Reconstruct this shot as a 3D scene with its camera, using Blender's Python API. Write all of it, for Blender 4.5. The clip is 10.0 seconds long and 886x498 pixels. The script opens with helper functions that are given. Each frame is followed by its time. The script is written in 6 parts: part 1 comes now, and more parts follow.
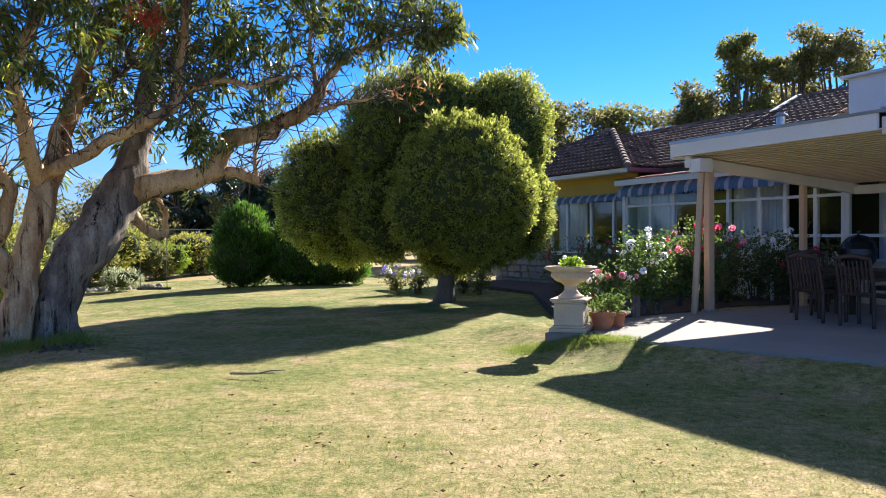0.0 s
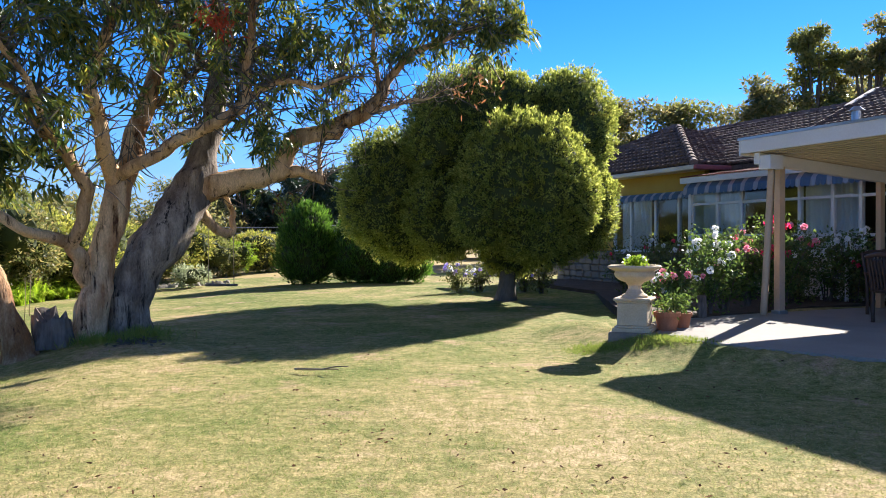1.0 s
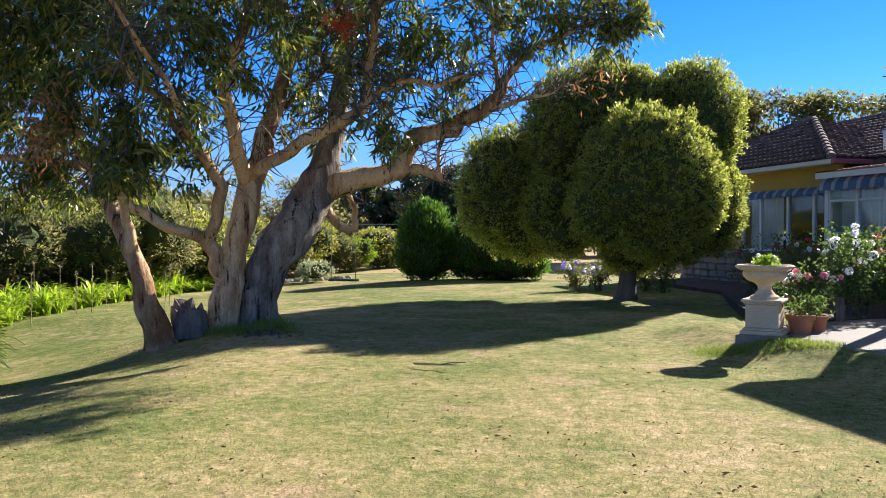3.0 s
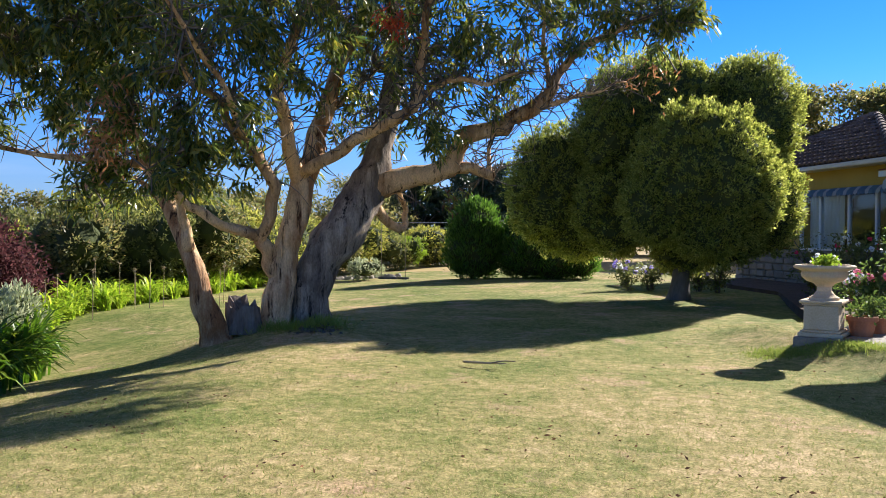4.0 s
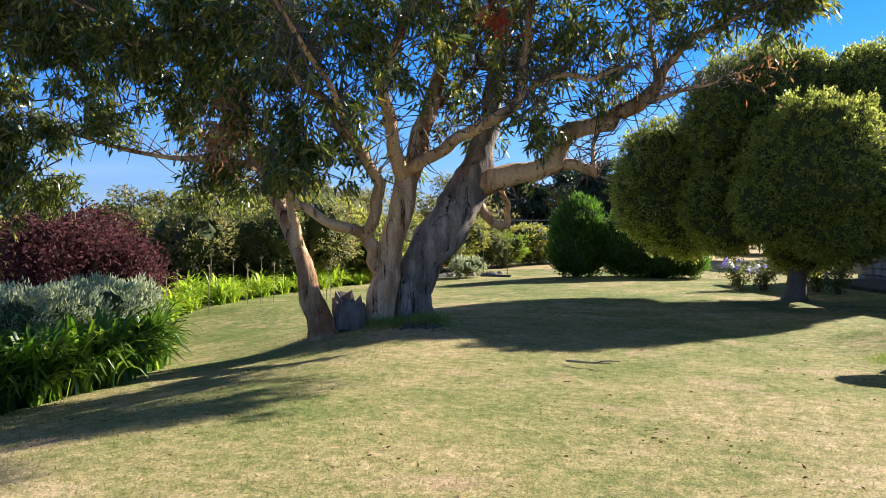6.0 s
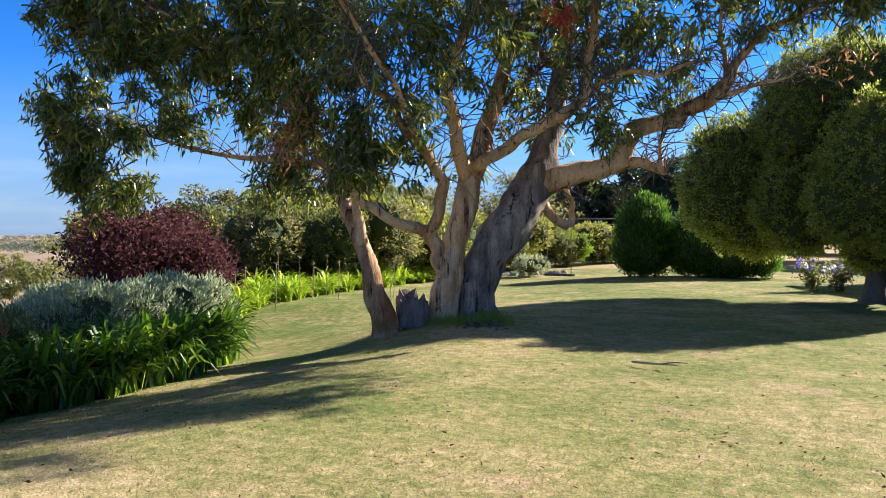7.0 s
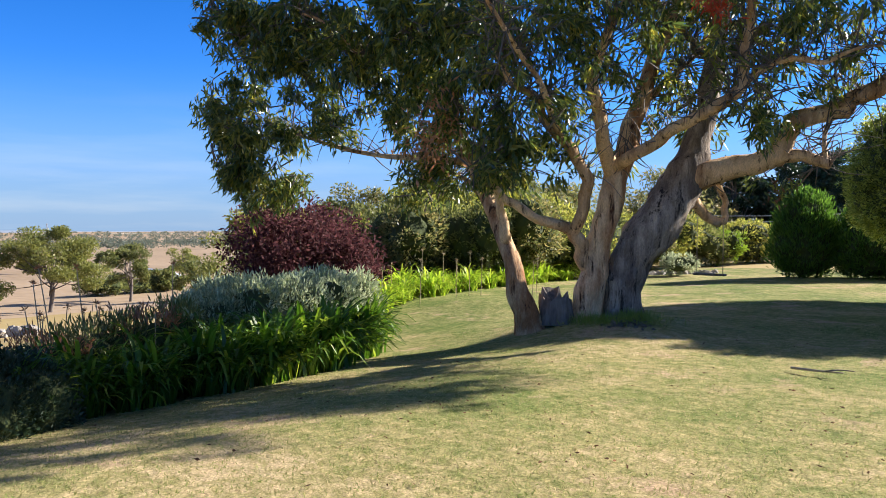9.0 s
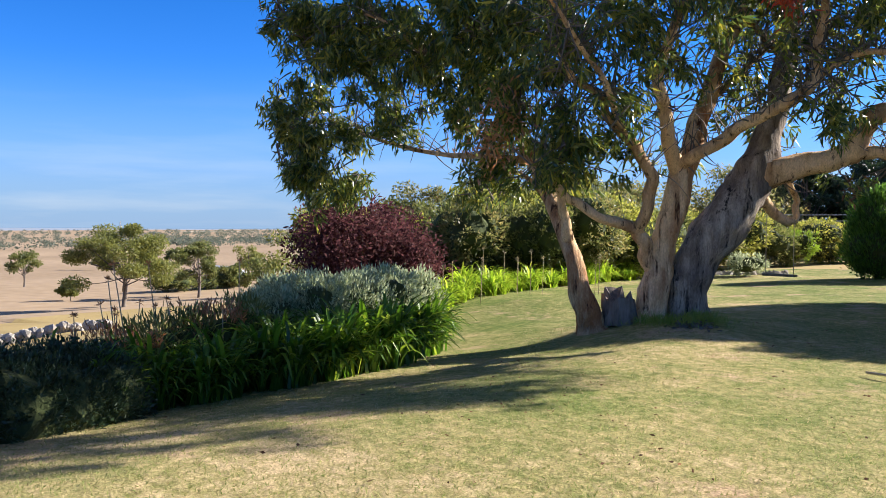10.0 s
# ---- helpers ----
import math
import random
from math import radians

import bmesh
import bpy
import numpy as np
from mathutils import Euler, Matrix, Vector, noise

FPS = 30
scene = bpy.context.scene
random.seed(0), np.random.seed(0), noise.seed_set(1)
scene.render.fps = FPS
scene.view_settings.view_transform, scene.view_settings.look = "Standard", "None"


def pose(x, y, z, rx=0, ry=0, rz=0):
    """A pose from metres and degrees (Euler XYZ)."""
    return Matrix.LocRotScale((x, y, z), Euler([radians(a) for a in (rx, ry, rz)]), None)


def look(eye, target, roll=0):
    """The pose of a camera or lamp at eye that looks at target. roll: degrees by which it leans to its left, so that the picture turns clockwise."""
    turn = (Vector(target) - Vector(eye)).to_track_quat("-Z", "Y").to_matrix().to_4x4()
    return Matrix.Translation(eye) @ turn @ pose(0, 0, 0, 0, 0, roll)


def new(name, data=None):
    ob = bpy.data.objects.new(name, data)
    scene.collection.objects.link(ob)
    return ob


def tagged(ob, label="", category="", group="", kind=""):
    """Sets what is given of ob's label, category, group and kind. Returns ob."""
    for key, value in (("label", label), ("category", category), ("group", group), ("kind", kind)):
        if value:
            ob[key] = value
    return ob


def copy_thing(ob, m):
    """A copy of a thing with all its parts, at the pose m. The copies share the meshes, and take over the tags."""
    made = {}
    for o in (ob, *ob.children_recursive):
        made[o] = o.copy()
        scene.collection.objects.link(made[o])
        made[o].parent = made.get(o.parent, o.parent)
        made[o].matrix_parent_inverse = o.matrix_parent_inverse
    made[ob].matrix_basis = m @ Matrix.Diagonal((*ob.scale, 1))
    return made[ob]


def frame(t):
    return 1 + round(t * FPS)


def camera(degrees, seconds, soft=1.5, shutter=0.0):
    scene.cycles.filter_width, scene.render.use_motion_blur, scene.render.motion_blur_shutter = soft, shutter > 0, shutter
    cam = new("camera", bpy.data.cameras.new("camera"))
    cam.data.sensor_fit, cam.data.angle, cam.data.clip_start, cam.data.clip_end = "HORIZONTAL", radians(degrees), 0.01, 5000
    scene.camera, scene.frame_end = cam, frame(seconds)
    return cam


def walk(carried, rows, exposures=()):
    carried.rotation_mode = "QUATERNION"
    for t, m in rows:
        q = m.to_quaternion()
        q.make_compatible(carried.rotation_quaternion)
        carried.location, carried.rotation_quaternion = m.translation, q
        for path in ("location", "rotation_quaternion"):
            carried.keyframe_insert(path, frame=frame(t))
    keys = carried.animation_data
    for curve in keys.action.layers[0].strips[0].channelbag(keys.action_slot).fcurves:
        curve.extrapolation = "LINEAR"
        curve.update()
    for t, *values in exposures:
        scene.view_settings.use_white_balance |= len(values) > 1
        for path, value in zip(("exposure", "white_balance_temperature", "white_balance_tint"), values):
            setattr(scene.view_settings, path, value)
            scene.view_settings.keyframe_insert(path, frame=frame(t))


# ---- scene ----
cam = camera(58.91, 10.0, soft=0.6)
PATH = [
    (0.0, pose(-0.029, 0.100, 1.5, 89.06, 0.46, -0.01)),
    (0.5, pose(-0.033, 0.099, 1.5, 89.01, 0.43, 2.21)),
    (1.0, pose(-0.037, 0.097, 1.5, 88.97, 0.37, 4.44)),
    (1.5, pose(-0.041, 0.096, 1.5, 88.93, 0.32, 6.71)),
    (2.0, pose(-0.044, 0.094, 1.5, 88.89, 0.24, 8.93)),
    (2.5, pose(-0.048, 0.093, 1.5, 88.85, 0.19, 11.02)),
    (4.0, pose(-0.056, 0.087, 1.5, 88.69, 0.02, 16.58)),
    (4.5, pose(-0.059, 0.086, 1.5, 88.65, -0.04, 18.33)),
    (5.0, pose(-0.062, 0.084, 1.5, 88.61, -0.02, 20.11)),
    (5.5, pose(-0.064, 0.082, 1.5, 88.56, 0.02, 21.97)),
    (7.0, pose(-0.073, 0.074, 1.5, 88.41, -0.07, 28.58)),
    (7.5, pose(-0.077, 0.070, 1.5, 88.35, -0.10, 31.13)),
    (8.0, pose(-0.080, 0.067, 1.5, 88.29, -0.15, 33.77)),
    (8.5, pose(-0.083, 0.063, 1.5, 88.23, -0.17, 36.40)),
    (9.0, pose(-0.085, 0.059, 1.5, 88.18, -0.17, 38.92)),
    (9.5, pose(-0.088, 0.056, 1.5, 88.12, -0.21, 41.25)),
    (10.0, pose(-0.090, 0.053, 1.5, 88.06, -0.28, 43.35)),
]
walk(cam, PATH, [(0.0, 1.54), (2.2, 1.44), (4.0, 1.29), (5.5, 1.35), (10.0, 1.38)])

# ---- world, sun, exposure ----
SUN_TOWARDS = Vector((0.49, 0.872, math.tan(radians(27.6)))).normalized()
world = bpy.data.worlds.new("world")
scene.world = world
world.use_nodes = True
wn, wl = world.node_tree.nodes, world.node_tree.links
sky = wn.new("ShaderNodeTexSky")
sky.sky_type = "NISHITA"
sky.sun_disc = False
sky.sun_elevation = radians(27.6)
sky.sun_rotation = math.atan2(SUN_TOWARDS.x, SUN_TOWARDS.y)
sky.altitude = 2500
sky.air_density = 1.0
sky.dust_density = 0.1
sky.ozone_density = 5.0
rich = wn.new("ShaderNodeHueSaturation")
rich.inputs["Saturation"].default_value = 1.25
wl.new(sky.outputs[0], rich.inputs["Color"])
deep = wn.new("ShaderNodeMix")
deep.data_type, deep.blend_type = "RGBA", "MULTIPLY"
deep.inputs[0].default_value = 1.0
deep.inputs[7].default_value = (0.82, 0.88, 1.16, 1)
wl.new(rich.outputs[0], deep.inputs[6])
# pale blue haze all round the horizon, with faint streaks of thin cloud
sky_at = wn.new("ShaderNodeTexCoord")
sky_xyz = wn.new("ShaderNodeSeparateXYZ")
wl.new(sky_at.outputs["Generated"], sky_xyz.inputs[0])
low_sky = wn.new("ShaderNodeMapRange")
low_sky.interpolation_type = "SMOOTHSTEP"
low_sky.inputs["From Min"].default_value, low_sky.inputs["From Max"].default_value = 0.2, -0.02
low_sky.inputs["To Min"].default_value, low_sky.inputs["To Max"].default_value = 0.0, 0.9
wl.new(sky_xyz.outputs["Z"], low_sky.inputs["Value"])
wisp_map = wn.new("ShaderNodeMapping")
wisp_map.inputs["Scale"].default_value = (3, 3, 26)
wl.new(sky_at.outputs["Generated"], wisp_map.inputs[0])
wisp = wn.new("ShaderNodeTexNoise")
wisp.inputs["Scale"].default_value, wisp.inputs["Detail"].default_value = 1.3, 6
wl.new(wisp_map.outputs[0], wisp.inputs[0])
wisp_ramp = wn.new("ShaderNodeValToRGB")
wisp_ramp.color_ramp.elements[0].position, wisp_ramp.color_ramp.elements[0].color = 0.46, (1.5, 2.4, 3.8, 1)
wisp_ramp.color_ramp.elements[1].position, wisp_ramp.color_ramp.elements[1].color = 0.72, (2.5, 3.1, 4.0, 1)
wl.new(wisp.outputs[0], wisp_ramp.inputs[0])
haze = wn.new("ShaderNodeMix")
haze.data_type = "RGBA"
wl.new(low_sky.outputs[0], haze.inputs[0])
# paler sky overhead, above the view, added to make the shade less blue
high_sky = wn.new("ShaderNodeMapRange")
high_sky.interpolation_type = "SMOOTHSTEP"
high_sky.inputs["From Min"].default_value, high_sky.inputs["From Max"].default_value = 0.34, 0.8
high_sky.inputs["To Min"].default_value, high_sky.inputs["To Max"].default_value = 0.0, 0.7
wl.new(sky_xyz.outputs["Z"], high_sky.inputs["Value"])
top_fill = wn.new("ShaderNodeMix")
top_fill.data_type = "RGBA"
top_fill.inputs[7].default_value = (1.0, 0.95, 0.86, 1)
wl.new(high_sky.outputs[0], top_fill.inputs[0]), wl.new(deep.outputs[2], top_fill.inputs[6])
wl.new(top_fill.outputs[2], haze.inputs[6]), wl.new(wisp_ramp.outputs[0], haze.inputs[7])
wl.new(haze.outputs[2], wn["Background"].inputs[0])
wn["Background"].inputs[1].default_value = 0.075
sun = new("sun", bpy.data.lights.new("sun", "SUN"))
sun.data.energy = 5.0
sun.data.angle = radians(0.6)
sun.data.color = (1.0, 0.93, 0.86)
sun.matrix_world = look(SUN_TOWARDS * 60, (0, 0, 0))

# ---- materials ----


def nodes_of(name):
    m = bpy.data.materials.new(name)
    m.use_nodes = True
    return m, m.node_tree.nodes, m.node_tree.links, m.node_tree.nodes["Principled BSDF"]


def ramp(n, stops):
    r = n.new("ShaderNodeValToRGB")
    e = r.color_ramp.elements
    while len(e) < len(stops):
        e.new(0.5)
    for k, (p, c) in enumerate(stops):
        e[k].position, e[k].color = p, (*c, 1)
    return r


def surface(name, dark, light, scale=4.0, fine=60.0, rough=0.8, bump=0.3, metal=0.0, stretch=(1, 1, 1), spread=0.25, spec=0.4):
    """A two-scale mottled surface: broad stains between two colours, fine grain and relief."""
    m, n, l, b = nodes_of(name)
    tc = n.new("ShaderNodeTexCoord")
    mp = n.new("ShaderNodeMapping")
    mp.inputs["Scale"].default_value = stretch
    l.new(tc.outputs["Object"], mp.inputs[0])
    big, small = n.new("ShaderNodeTexNoise"), n.new("ShaderNodeTexNoise")
    big.inputs["Scale"].default_value, small.inputs["Scale"].default_value = scale, fine
    big.inputs["Detail"].default_value = small.inputs["Detail"].default_value = 5
    l.new(mp.outputs[0], big.inputs[0]), l.new(mp.outputs[0], small.inputs[0])
    mix = n.new("ShaderNodeMath")
    mix.operation = "MULTIPLY_ADD"
    mix.inputs[1].default_value = 0.45
    l.new(small.outputs[0], mix.inputs[0])
    half = n.new("ShaderNodeMath")
    half.operation = "MULTIPLY"
    half.inputs[1].default_value = 0.55
    l.new(big.outputs[0], half.inputs[0]), l.new(half.outputs[0], mix.inputs[2])
    r = ramp(n, [(0.5 - spread, dark), (0.5 + spread, light)])
    l.new(mix.outputs[0], r.inputs[0]), l.new(r.outputs[0], b.inputs["Base Color"])
    bp = n.new("ShaderNodeBump")
    bp.inputs["Strength"].default_value, bp.inputs["Distance"].default_value = bump, 0.02
    l.new(small.outputs[0], bp.inputs["Height"]), l.new(bp.outputs[0], b.inputs["Normal"])
    b.inputs["Roughness"].default_value, b.inputs["Metallic"].default_value = rough, metal
    b.inputs["Specular IOR Level"].default_value = spec
    return m


def foliage(name, colours, through_light=0.45, rough=0.45, spec=0.4):
    """Leaves: each leaf takes a colour of its own, and light shines through."""
    m, n, l, b = nodes_of(name)
    geo = n.new("ShaderNodeNewGeometry")
    r = ramp(n, [(k / max(1, len(colours) - 1), tuple(min(0.8, 1.35 * v) for v in c)) for k, c in enumerate(colours)])
    l.new(geo.outputs["Random Per Island"], r.inputs[0])
    l.new(r.outputs[0], b.inputs["Base Color"])
    b.inputs["Roughness"].default_value, b.inputs["Specular IOR Level"].default_value = rough, spec
    tr = n.new("ShaderNodeBsdfTranslucent")
    hs = n.new("ShaderNodeHueSaturation")
    hs.inputs["Hue"].default_value, hs.inputs["Saturation"].default_value, hs.inputs["Value"].default_value = 0.492, 1.05, 1.8
    l.new(r.outputs[0], hs.inputs["Color"]), l.new(hs.outputs[0], tr.inputs[0])
    mx = n.new("ShaderNodeMixShader")
    mx.inputs[0].default_value = through_light
    l.new(b.outputs[0], mx.inputs[1]), l.new(tr.outputs[0], mx.inputs[2])
    l.new(mx.outputs[0], n["Material Output"].inputs[0])
    return m


def bark(name, deep, brown, pale, strips=5.0, peel=0.5, bump=1.0):
    """Peeling bark: pale wood, hanging brown strips, dark cracks and fine grain."""
    m, n, l, b = nodes_of(name)
    tc = n.new("ShaderNodeTexCoord")

    def tex(scale, stretch, detail=6, rough=0.6):
        mp = n.new("ShaderNodeMapping")
        mp.inputs["Scale"].default_value = stretch
        l.new(tc.outputs["Object"], mp.inputs[0])
        t = n.new("ShaderNodeTexNoise")
        t.inputs["Scale"].default_value, t.inputs["Detail"].default_value, t.inputs["Roughness"].default_value = scale, detail, rough
        l.new(mp.outputs[0], t.inputs[0])
        return t

    strip, patch, crack, grain = tex(strips, (1, 1, 0.16)), tex(1.7, (1, 1, 0.5)), tex(11, (1, 1, 0.12), 8, 0.7), tex(60, (1, 1, 0.4))
    add = n.new("ShaderNodeMath")
    add.operation = "MULTIPLY_ADD"
    add.inputs[1].default_value = 0.6
    l.new(patch.outputs[0], add.inputs[0])
    hf = n.new("ShaderNodeMath")
    hf.operation = "MULTIPLY"
    hf.inputs[1].default_value = 0.5
    l.new(strip.outputs[0], hf.inputs[0]), l.new(hf.outputs[0], add.inputs[2])
    r = ramp(n, [(peel - 0.08, brown), (peel + 0.02, tuple((a + c) / 2 for a, c in zip(brown, pale))), (peel + 0.09, pale)])
    l.new(add.outputs[0], r.inputs[0])
    cr = ramp(n, [(0.36, (0, 0, 0)), (0.46, (1, 1, 1))])
    l.new(crack.outputs[0], cr.inputs[0])
    mx = n.new("ShaderNodeMix")
    mx.data_type = "RGBA"
    mx.inputs[6].default_value = (*deep, 1)
    l.new(cr.outputs[0], mx.inputs[0]), l.new(r.outputs[0], mx.inputs[7])
    gr = ramp(n, [(0.3, (0.7, 0.7, 0.7)), (0.7, (1.15, 1.15, 1.15))])
    l.new(grain.outputs[0], gr.inputs[0])
    mul = n.new("ShaderNodeMix")
    mul.data_type, mul.blend_type = "RGBA", "MULTIPLY"
    mul.inputs[0].default_value = 1.0
    l.new(mx.outputs[2], mul.inputs[6]), l.new(gr.outputs[0], mul.inputs[7])
    l.new(mul.outputs[2], b.inputs["Base Color"])
    hm = n.new("ShaderNodeMath")
    hm.operation = "ADD"
    l.new(crack.outputs[0], hm.inputs[0]), l.new(add.outputs[0], hm.inputs[1])
    bp = n.new("ShaderNodeBump")
    bp.inputs["Strength"].default_value, bp.inputs["Distance"].default_value = bump, 0.05
    l.new(hm.outputs[0], bp.inputs["Height"]), l.new(bp.outputs[0], b.inputs["Normal"])
    b.inputs["Roughness"].default_value, b.inputs["Specular IOR Level"].default_value = 0.85, 0.2
    return m


def lawn_material():
    """Mown summer grass: green and straw patches, fine tufts, bare pinkish earth and dark thatch."""
    m, n, l, b = nodes_of("lawn")
    tc = n.new("ShaderNodeTexCoord")

    def tex(scale, detail, rough=0.6, kind="ShaderNodeTexNoise"):
        t = n.new(kind)
        t.inputs["Scale"].default_value, t.inputs["Detail"].default_value, t.inputs["Roughness"].default_value = scale, detail, rough
        l.new(tc.outputs["Object"], t.inputs[0])
        return t

    def maths(op, a, c, d=None):
        k = n.new("ShaderNodeMath")
        k.operation = op
        for i, v in enumerate((a, c, d)):
            if isinstance(v, (int, float)):
                k.inputs[i].default_value = v
            elif v is not None:
                l.new(v, k.inputs[i])
        return k.outputs[0]

    def blend(kind, f, a, c):
        k = n.new("ShaderNodeMix")
        k.data_type, k.blend_type = "RGBA", kind
        for slot, v in ((0, f), (6, a), (7, c)):
            if isinstance(v, (int, float)):
                k.inputs[slot].default_value = v
            elif isinstance(v, tuple):
                k.inputs[slot].default_value = (*v, 1)
            else:
                l.new(v, k.inputs[slot])
        return k.outputs[2]

    big, mid, tuft, blade = tex(0.26, 5), tex(1.5, 8, 0.68), tex(9, 7, 0.72), tex(55, 5, 0.7)
    tone = maths("MULTIPLY_ADD", tuft.outputs[0], 0.3, maths("MULTIPLY_ADD", mid.outputs[0], 0.35, maths("MULTIPLY", big.outputs[0], 0.5)))
    where = n.new("ShaderNodeSeparateXYZ")
    l.new(tc.outputs["Object"], where.inputs[0])
    watered = n.new("ShaderNodeMapRange")
    watered.interpolation_type = "SMOOTHSTEP"
    for slot, v in (("From Min", 5.5), ("From Max", 13.0), ("To Min", -0.05), ("To Max", -0.1)):
        watered.inputs[slot].default_value = v
    l.new(where.outputs["Y"], watered.inputs["Value"])
    tone = maths("ADD", tone, watered.outputs[0])
    r = ramp(n, [(0.4, (0.145, 0.19, 0.05)), (0.48, (0.245, 0.25, 0.09)), (0.545, (0.37, 0.315, 0.145)), (0.62, (0.52, 0.4, 0.24))])
    l.new(tone, r.inputs[0])
    bare, thatch = tex(0.85, 9, 0.74), tex(3.4, 9, 0.8)
    br = ramp(n, [(0.55, (0, 0, 0)), (0.64, (0.8, 0.8, 0.8))])
    l.new(bare.outputs[0], br.inputs[0])
    col = blend("MIX", br.outputs[0], r.outputs[0], (0.5, 0.345, 0.235))
    th = ramp(n, [(0.31, (0.55, 0.5, 0.42)), (0.4, (1, 1, 1))])
    l.new(thatch.outputs[0], th.inputs[0])
    col = blend("MULTIPLY", 0.8, col, th.outputs[0])
    tr = ramp(n, [(0.3, (0.6, 0.64, 0.5)), (0.52, (1.0, 1.0, 1.0)), (0.72, (1.32, 1.26, 1.2))])
    l.new(tuft.outputs[0], tr.inputs[0])
    col = blend("MULTIPLY", 0.8, col, tr.outputs[0])
    fr = ramp(n, [(0.3, (0.5, 0.5, 0.46)), (0.7, (1.4, 1.4, 1.35))])
    l.new(blade.outputs[0], fr.inputs[0])
    col = blend("MULTIPLY", 1.0, col, fr.outputs[0])
    l.new(col, b.inputs["Base Color"])
    bp = n.new("ShaderNodeBump")
    bp.inputs["Strength"].default_value, bp.inputs["Distance"].default_value = 0.6, 0.025
    l.new(maths("ADD", tuft.outputs[0], blade.outputs[0]), bp.inputs["Height"]), l.new(bp.outputs[0], b.inputs["Normal"])
    b.inputs["Roughness"].default_value, b.inputs["Specular IOR Level"].default_value = 0.95, 0.1
    return m


def glass_material():
    m, n, l, b = nodes_of("window_glass")
    b.inputs["Base Color"].default_value = (0.9, 0.95, 0.95, 1)
    b.inputs["Roughness"].default_value = 0.02
    b.inputs["Transmission Weight"].default_value = 1.0
    b.inputs["IOR"].default_value = 1.5
    return m


LAWN = lawn_material()
GLASS = glass_material()
PADDOCK = surface("dry_paddock", (0.23, 0.16, 0.085), (0.39, 0.28, 0.17), 0.012, 0.5, 0.95, 0.1, spread=0.15)
GOLDEN = surface("golden_dry_grass", (0.27, 0.19, 0.06), (0.46, 0.34, 0.13), 0.15, 3, 0.95, 0.3)
BARK_DARK = bark("dark_furrowed_bark", (0.025, 0.02, 0.018), (0.165, 0.128, 0.1), (0.46, 0.385, 0.3), 7, 0.57, 1.2)
BARK_PALE = bark("pale_gum_bark", (0.07, 0.03, 0.015), (0.34, 0.15, 0.06), (0.78, 0.56, 0.33), 5, 0.52, 1.1)
BARK_LIMB = bark("smooth_gum_bark", (0.06, 0.032, 0.018), (0.32, 0.17, 0.075), (0.74, 0.51, 0.29), 5, 0.51, 0.9)
BARK_GREY = surface("grey_bark", (0.07, 0.055, 0.045), (0.2, 0.17, 0.14), 3, 20, 0.9, 0.6, stretch=(1, 1, 0.3))
GUM_LEAF = foliage("gum_leaves", [(0.025, 0.042, 0.012), (0.04, 0.064, 0.016), (0.066, 0.092, 0.02), (0.12, 0.135, 0.027), (0.24, 0.22, 0.038)], 0.44, 0.3, 0.6)
RED_LEAF = foliage("dead_red_leaves", [(0.35, 0.05, 0.02), (0.22, 0.06, 0.03)], 0.3)
LITTER = foliage("leaf_litter", [(0.05, 0.03, 0.02), (0.09, 0.055, 0.035), (0.16, 0.08, 0.045)], 0.1, 1.0, 0.0)
DRY_LEAF = foliage("dry_brown_leaves", [(0.2, 0.09, 0.04), (0.28, 0.15, 0.07)], 0.3)
BUSH_LEAF = foliage("round_tree_leaves", [(0.085, 0.11, 0.024), (0.13, 0.155, 0.033), (0.19, 0.215, 0.05), (0.3, 0.31, 0.09)], 0.54)
# dark green that stands in for the shade deep between leaves
BUSH_CORE = surface("crown_shade", (0.025, 0.035, 0.01), (0.07, 0.09, 0.025), 4, 30, 0.95, 0.8)
CONIFER_LEAF = foliage("conifer_sprays", [(0.025, 0.055, 0.01), (0.045, 0.1, 0.016), (0.08, 0.15, 0.025)], 0.45)
PINE_LEAF = foliage("pine_needles", [(0.012, 0.025, 0.012), (0.025, 0.045, 0.02), (0.035, 0.055, 0.025)], 0.15)
WATTLE_LEAF = foliage("wattle_leaves", [(0.07, 0.09, 0.02), (0.12, 0.135, 0.03), (0.18, 0.18, 0.042), (0.24, 0.23, 0.055)], 0.58)
SCRUB_LEAF = foliage("scrub_leaves", [(0.055, 0.07, 0.022), (0.095, 0.11, 0.034), (0.15, 0.15, 0.055)], 0.5)
FAR_GUM_LEAF = foliage("far_gum_leaves", [(0.055, 0.07, 0.024), (0.09, 0.1, 0.034), (0.14, 0.135, 0.05), (0.17, 0.14, 0.055)], 0.5)
PADDOCK_GUM_LEAF = foliage("paddock_gum_leaves", [(0.07, 0.085, 0.025), (0.12, 0.13, 0.035), (0.17, 0.17, 0.05)], 0.45)
# leaf colours greyed towards blue, standing for haze over the valley
WOODS = foliage("hazy_woods_leaves", [(0.075, 0.09, 0.07), (0.11, 0.125, 0.095)], 0.3, 0.9, 0.1)
LIME_LEAF = foliage("lime_green_leaves", [(0.1, 0.16, 0.02), (0.16, 0.24, 0.03)], 0.4)
PLUM_LEAF = foliage("purple_plum_leaves", [(0.03, 0.012, 0.013), (0.06, 0.023, 0.023), (0.115, 0.05, 0.048)], 0.3, 0.8, 0.15)
SAGE_LEAF = foliage("silver_grey_leaves", [(0.13, 0.165, 0.09), (0.22, 0.25, 0.15), (0.34, 0.36, 0.23)], 0.35, 0.9, 0.15)
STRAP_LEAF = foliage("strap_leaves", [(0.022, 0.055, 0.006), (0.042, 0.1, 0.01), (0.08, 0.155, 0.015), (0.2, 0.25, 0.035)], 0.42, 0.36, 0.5)
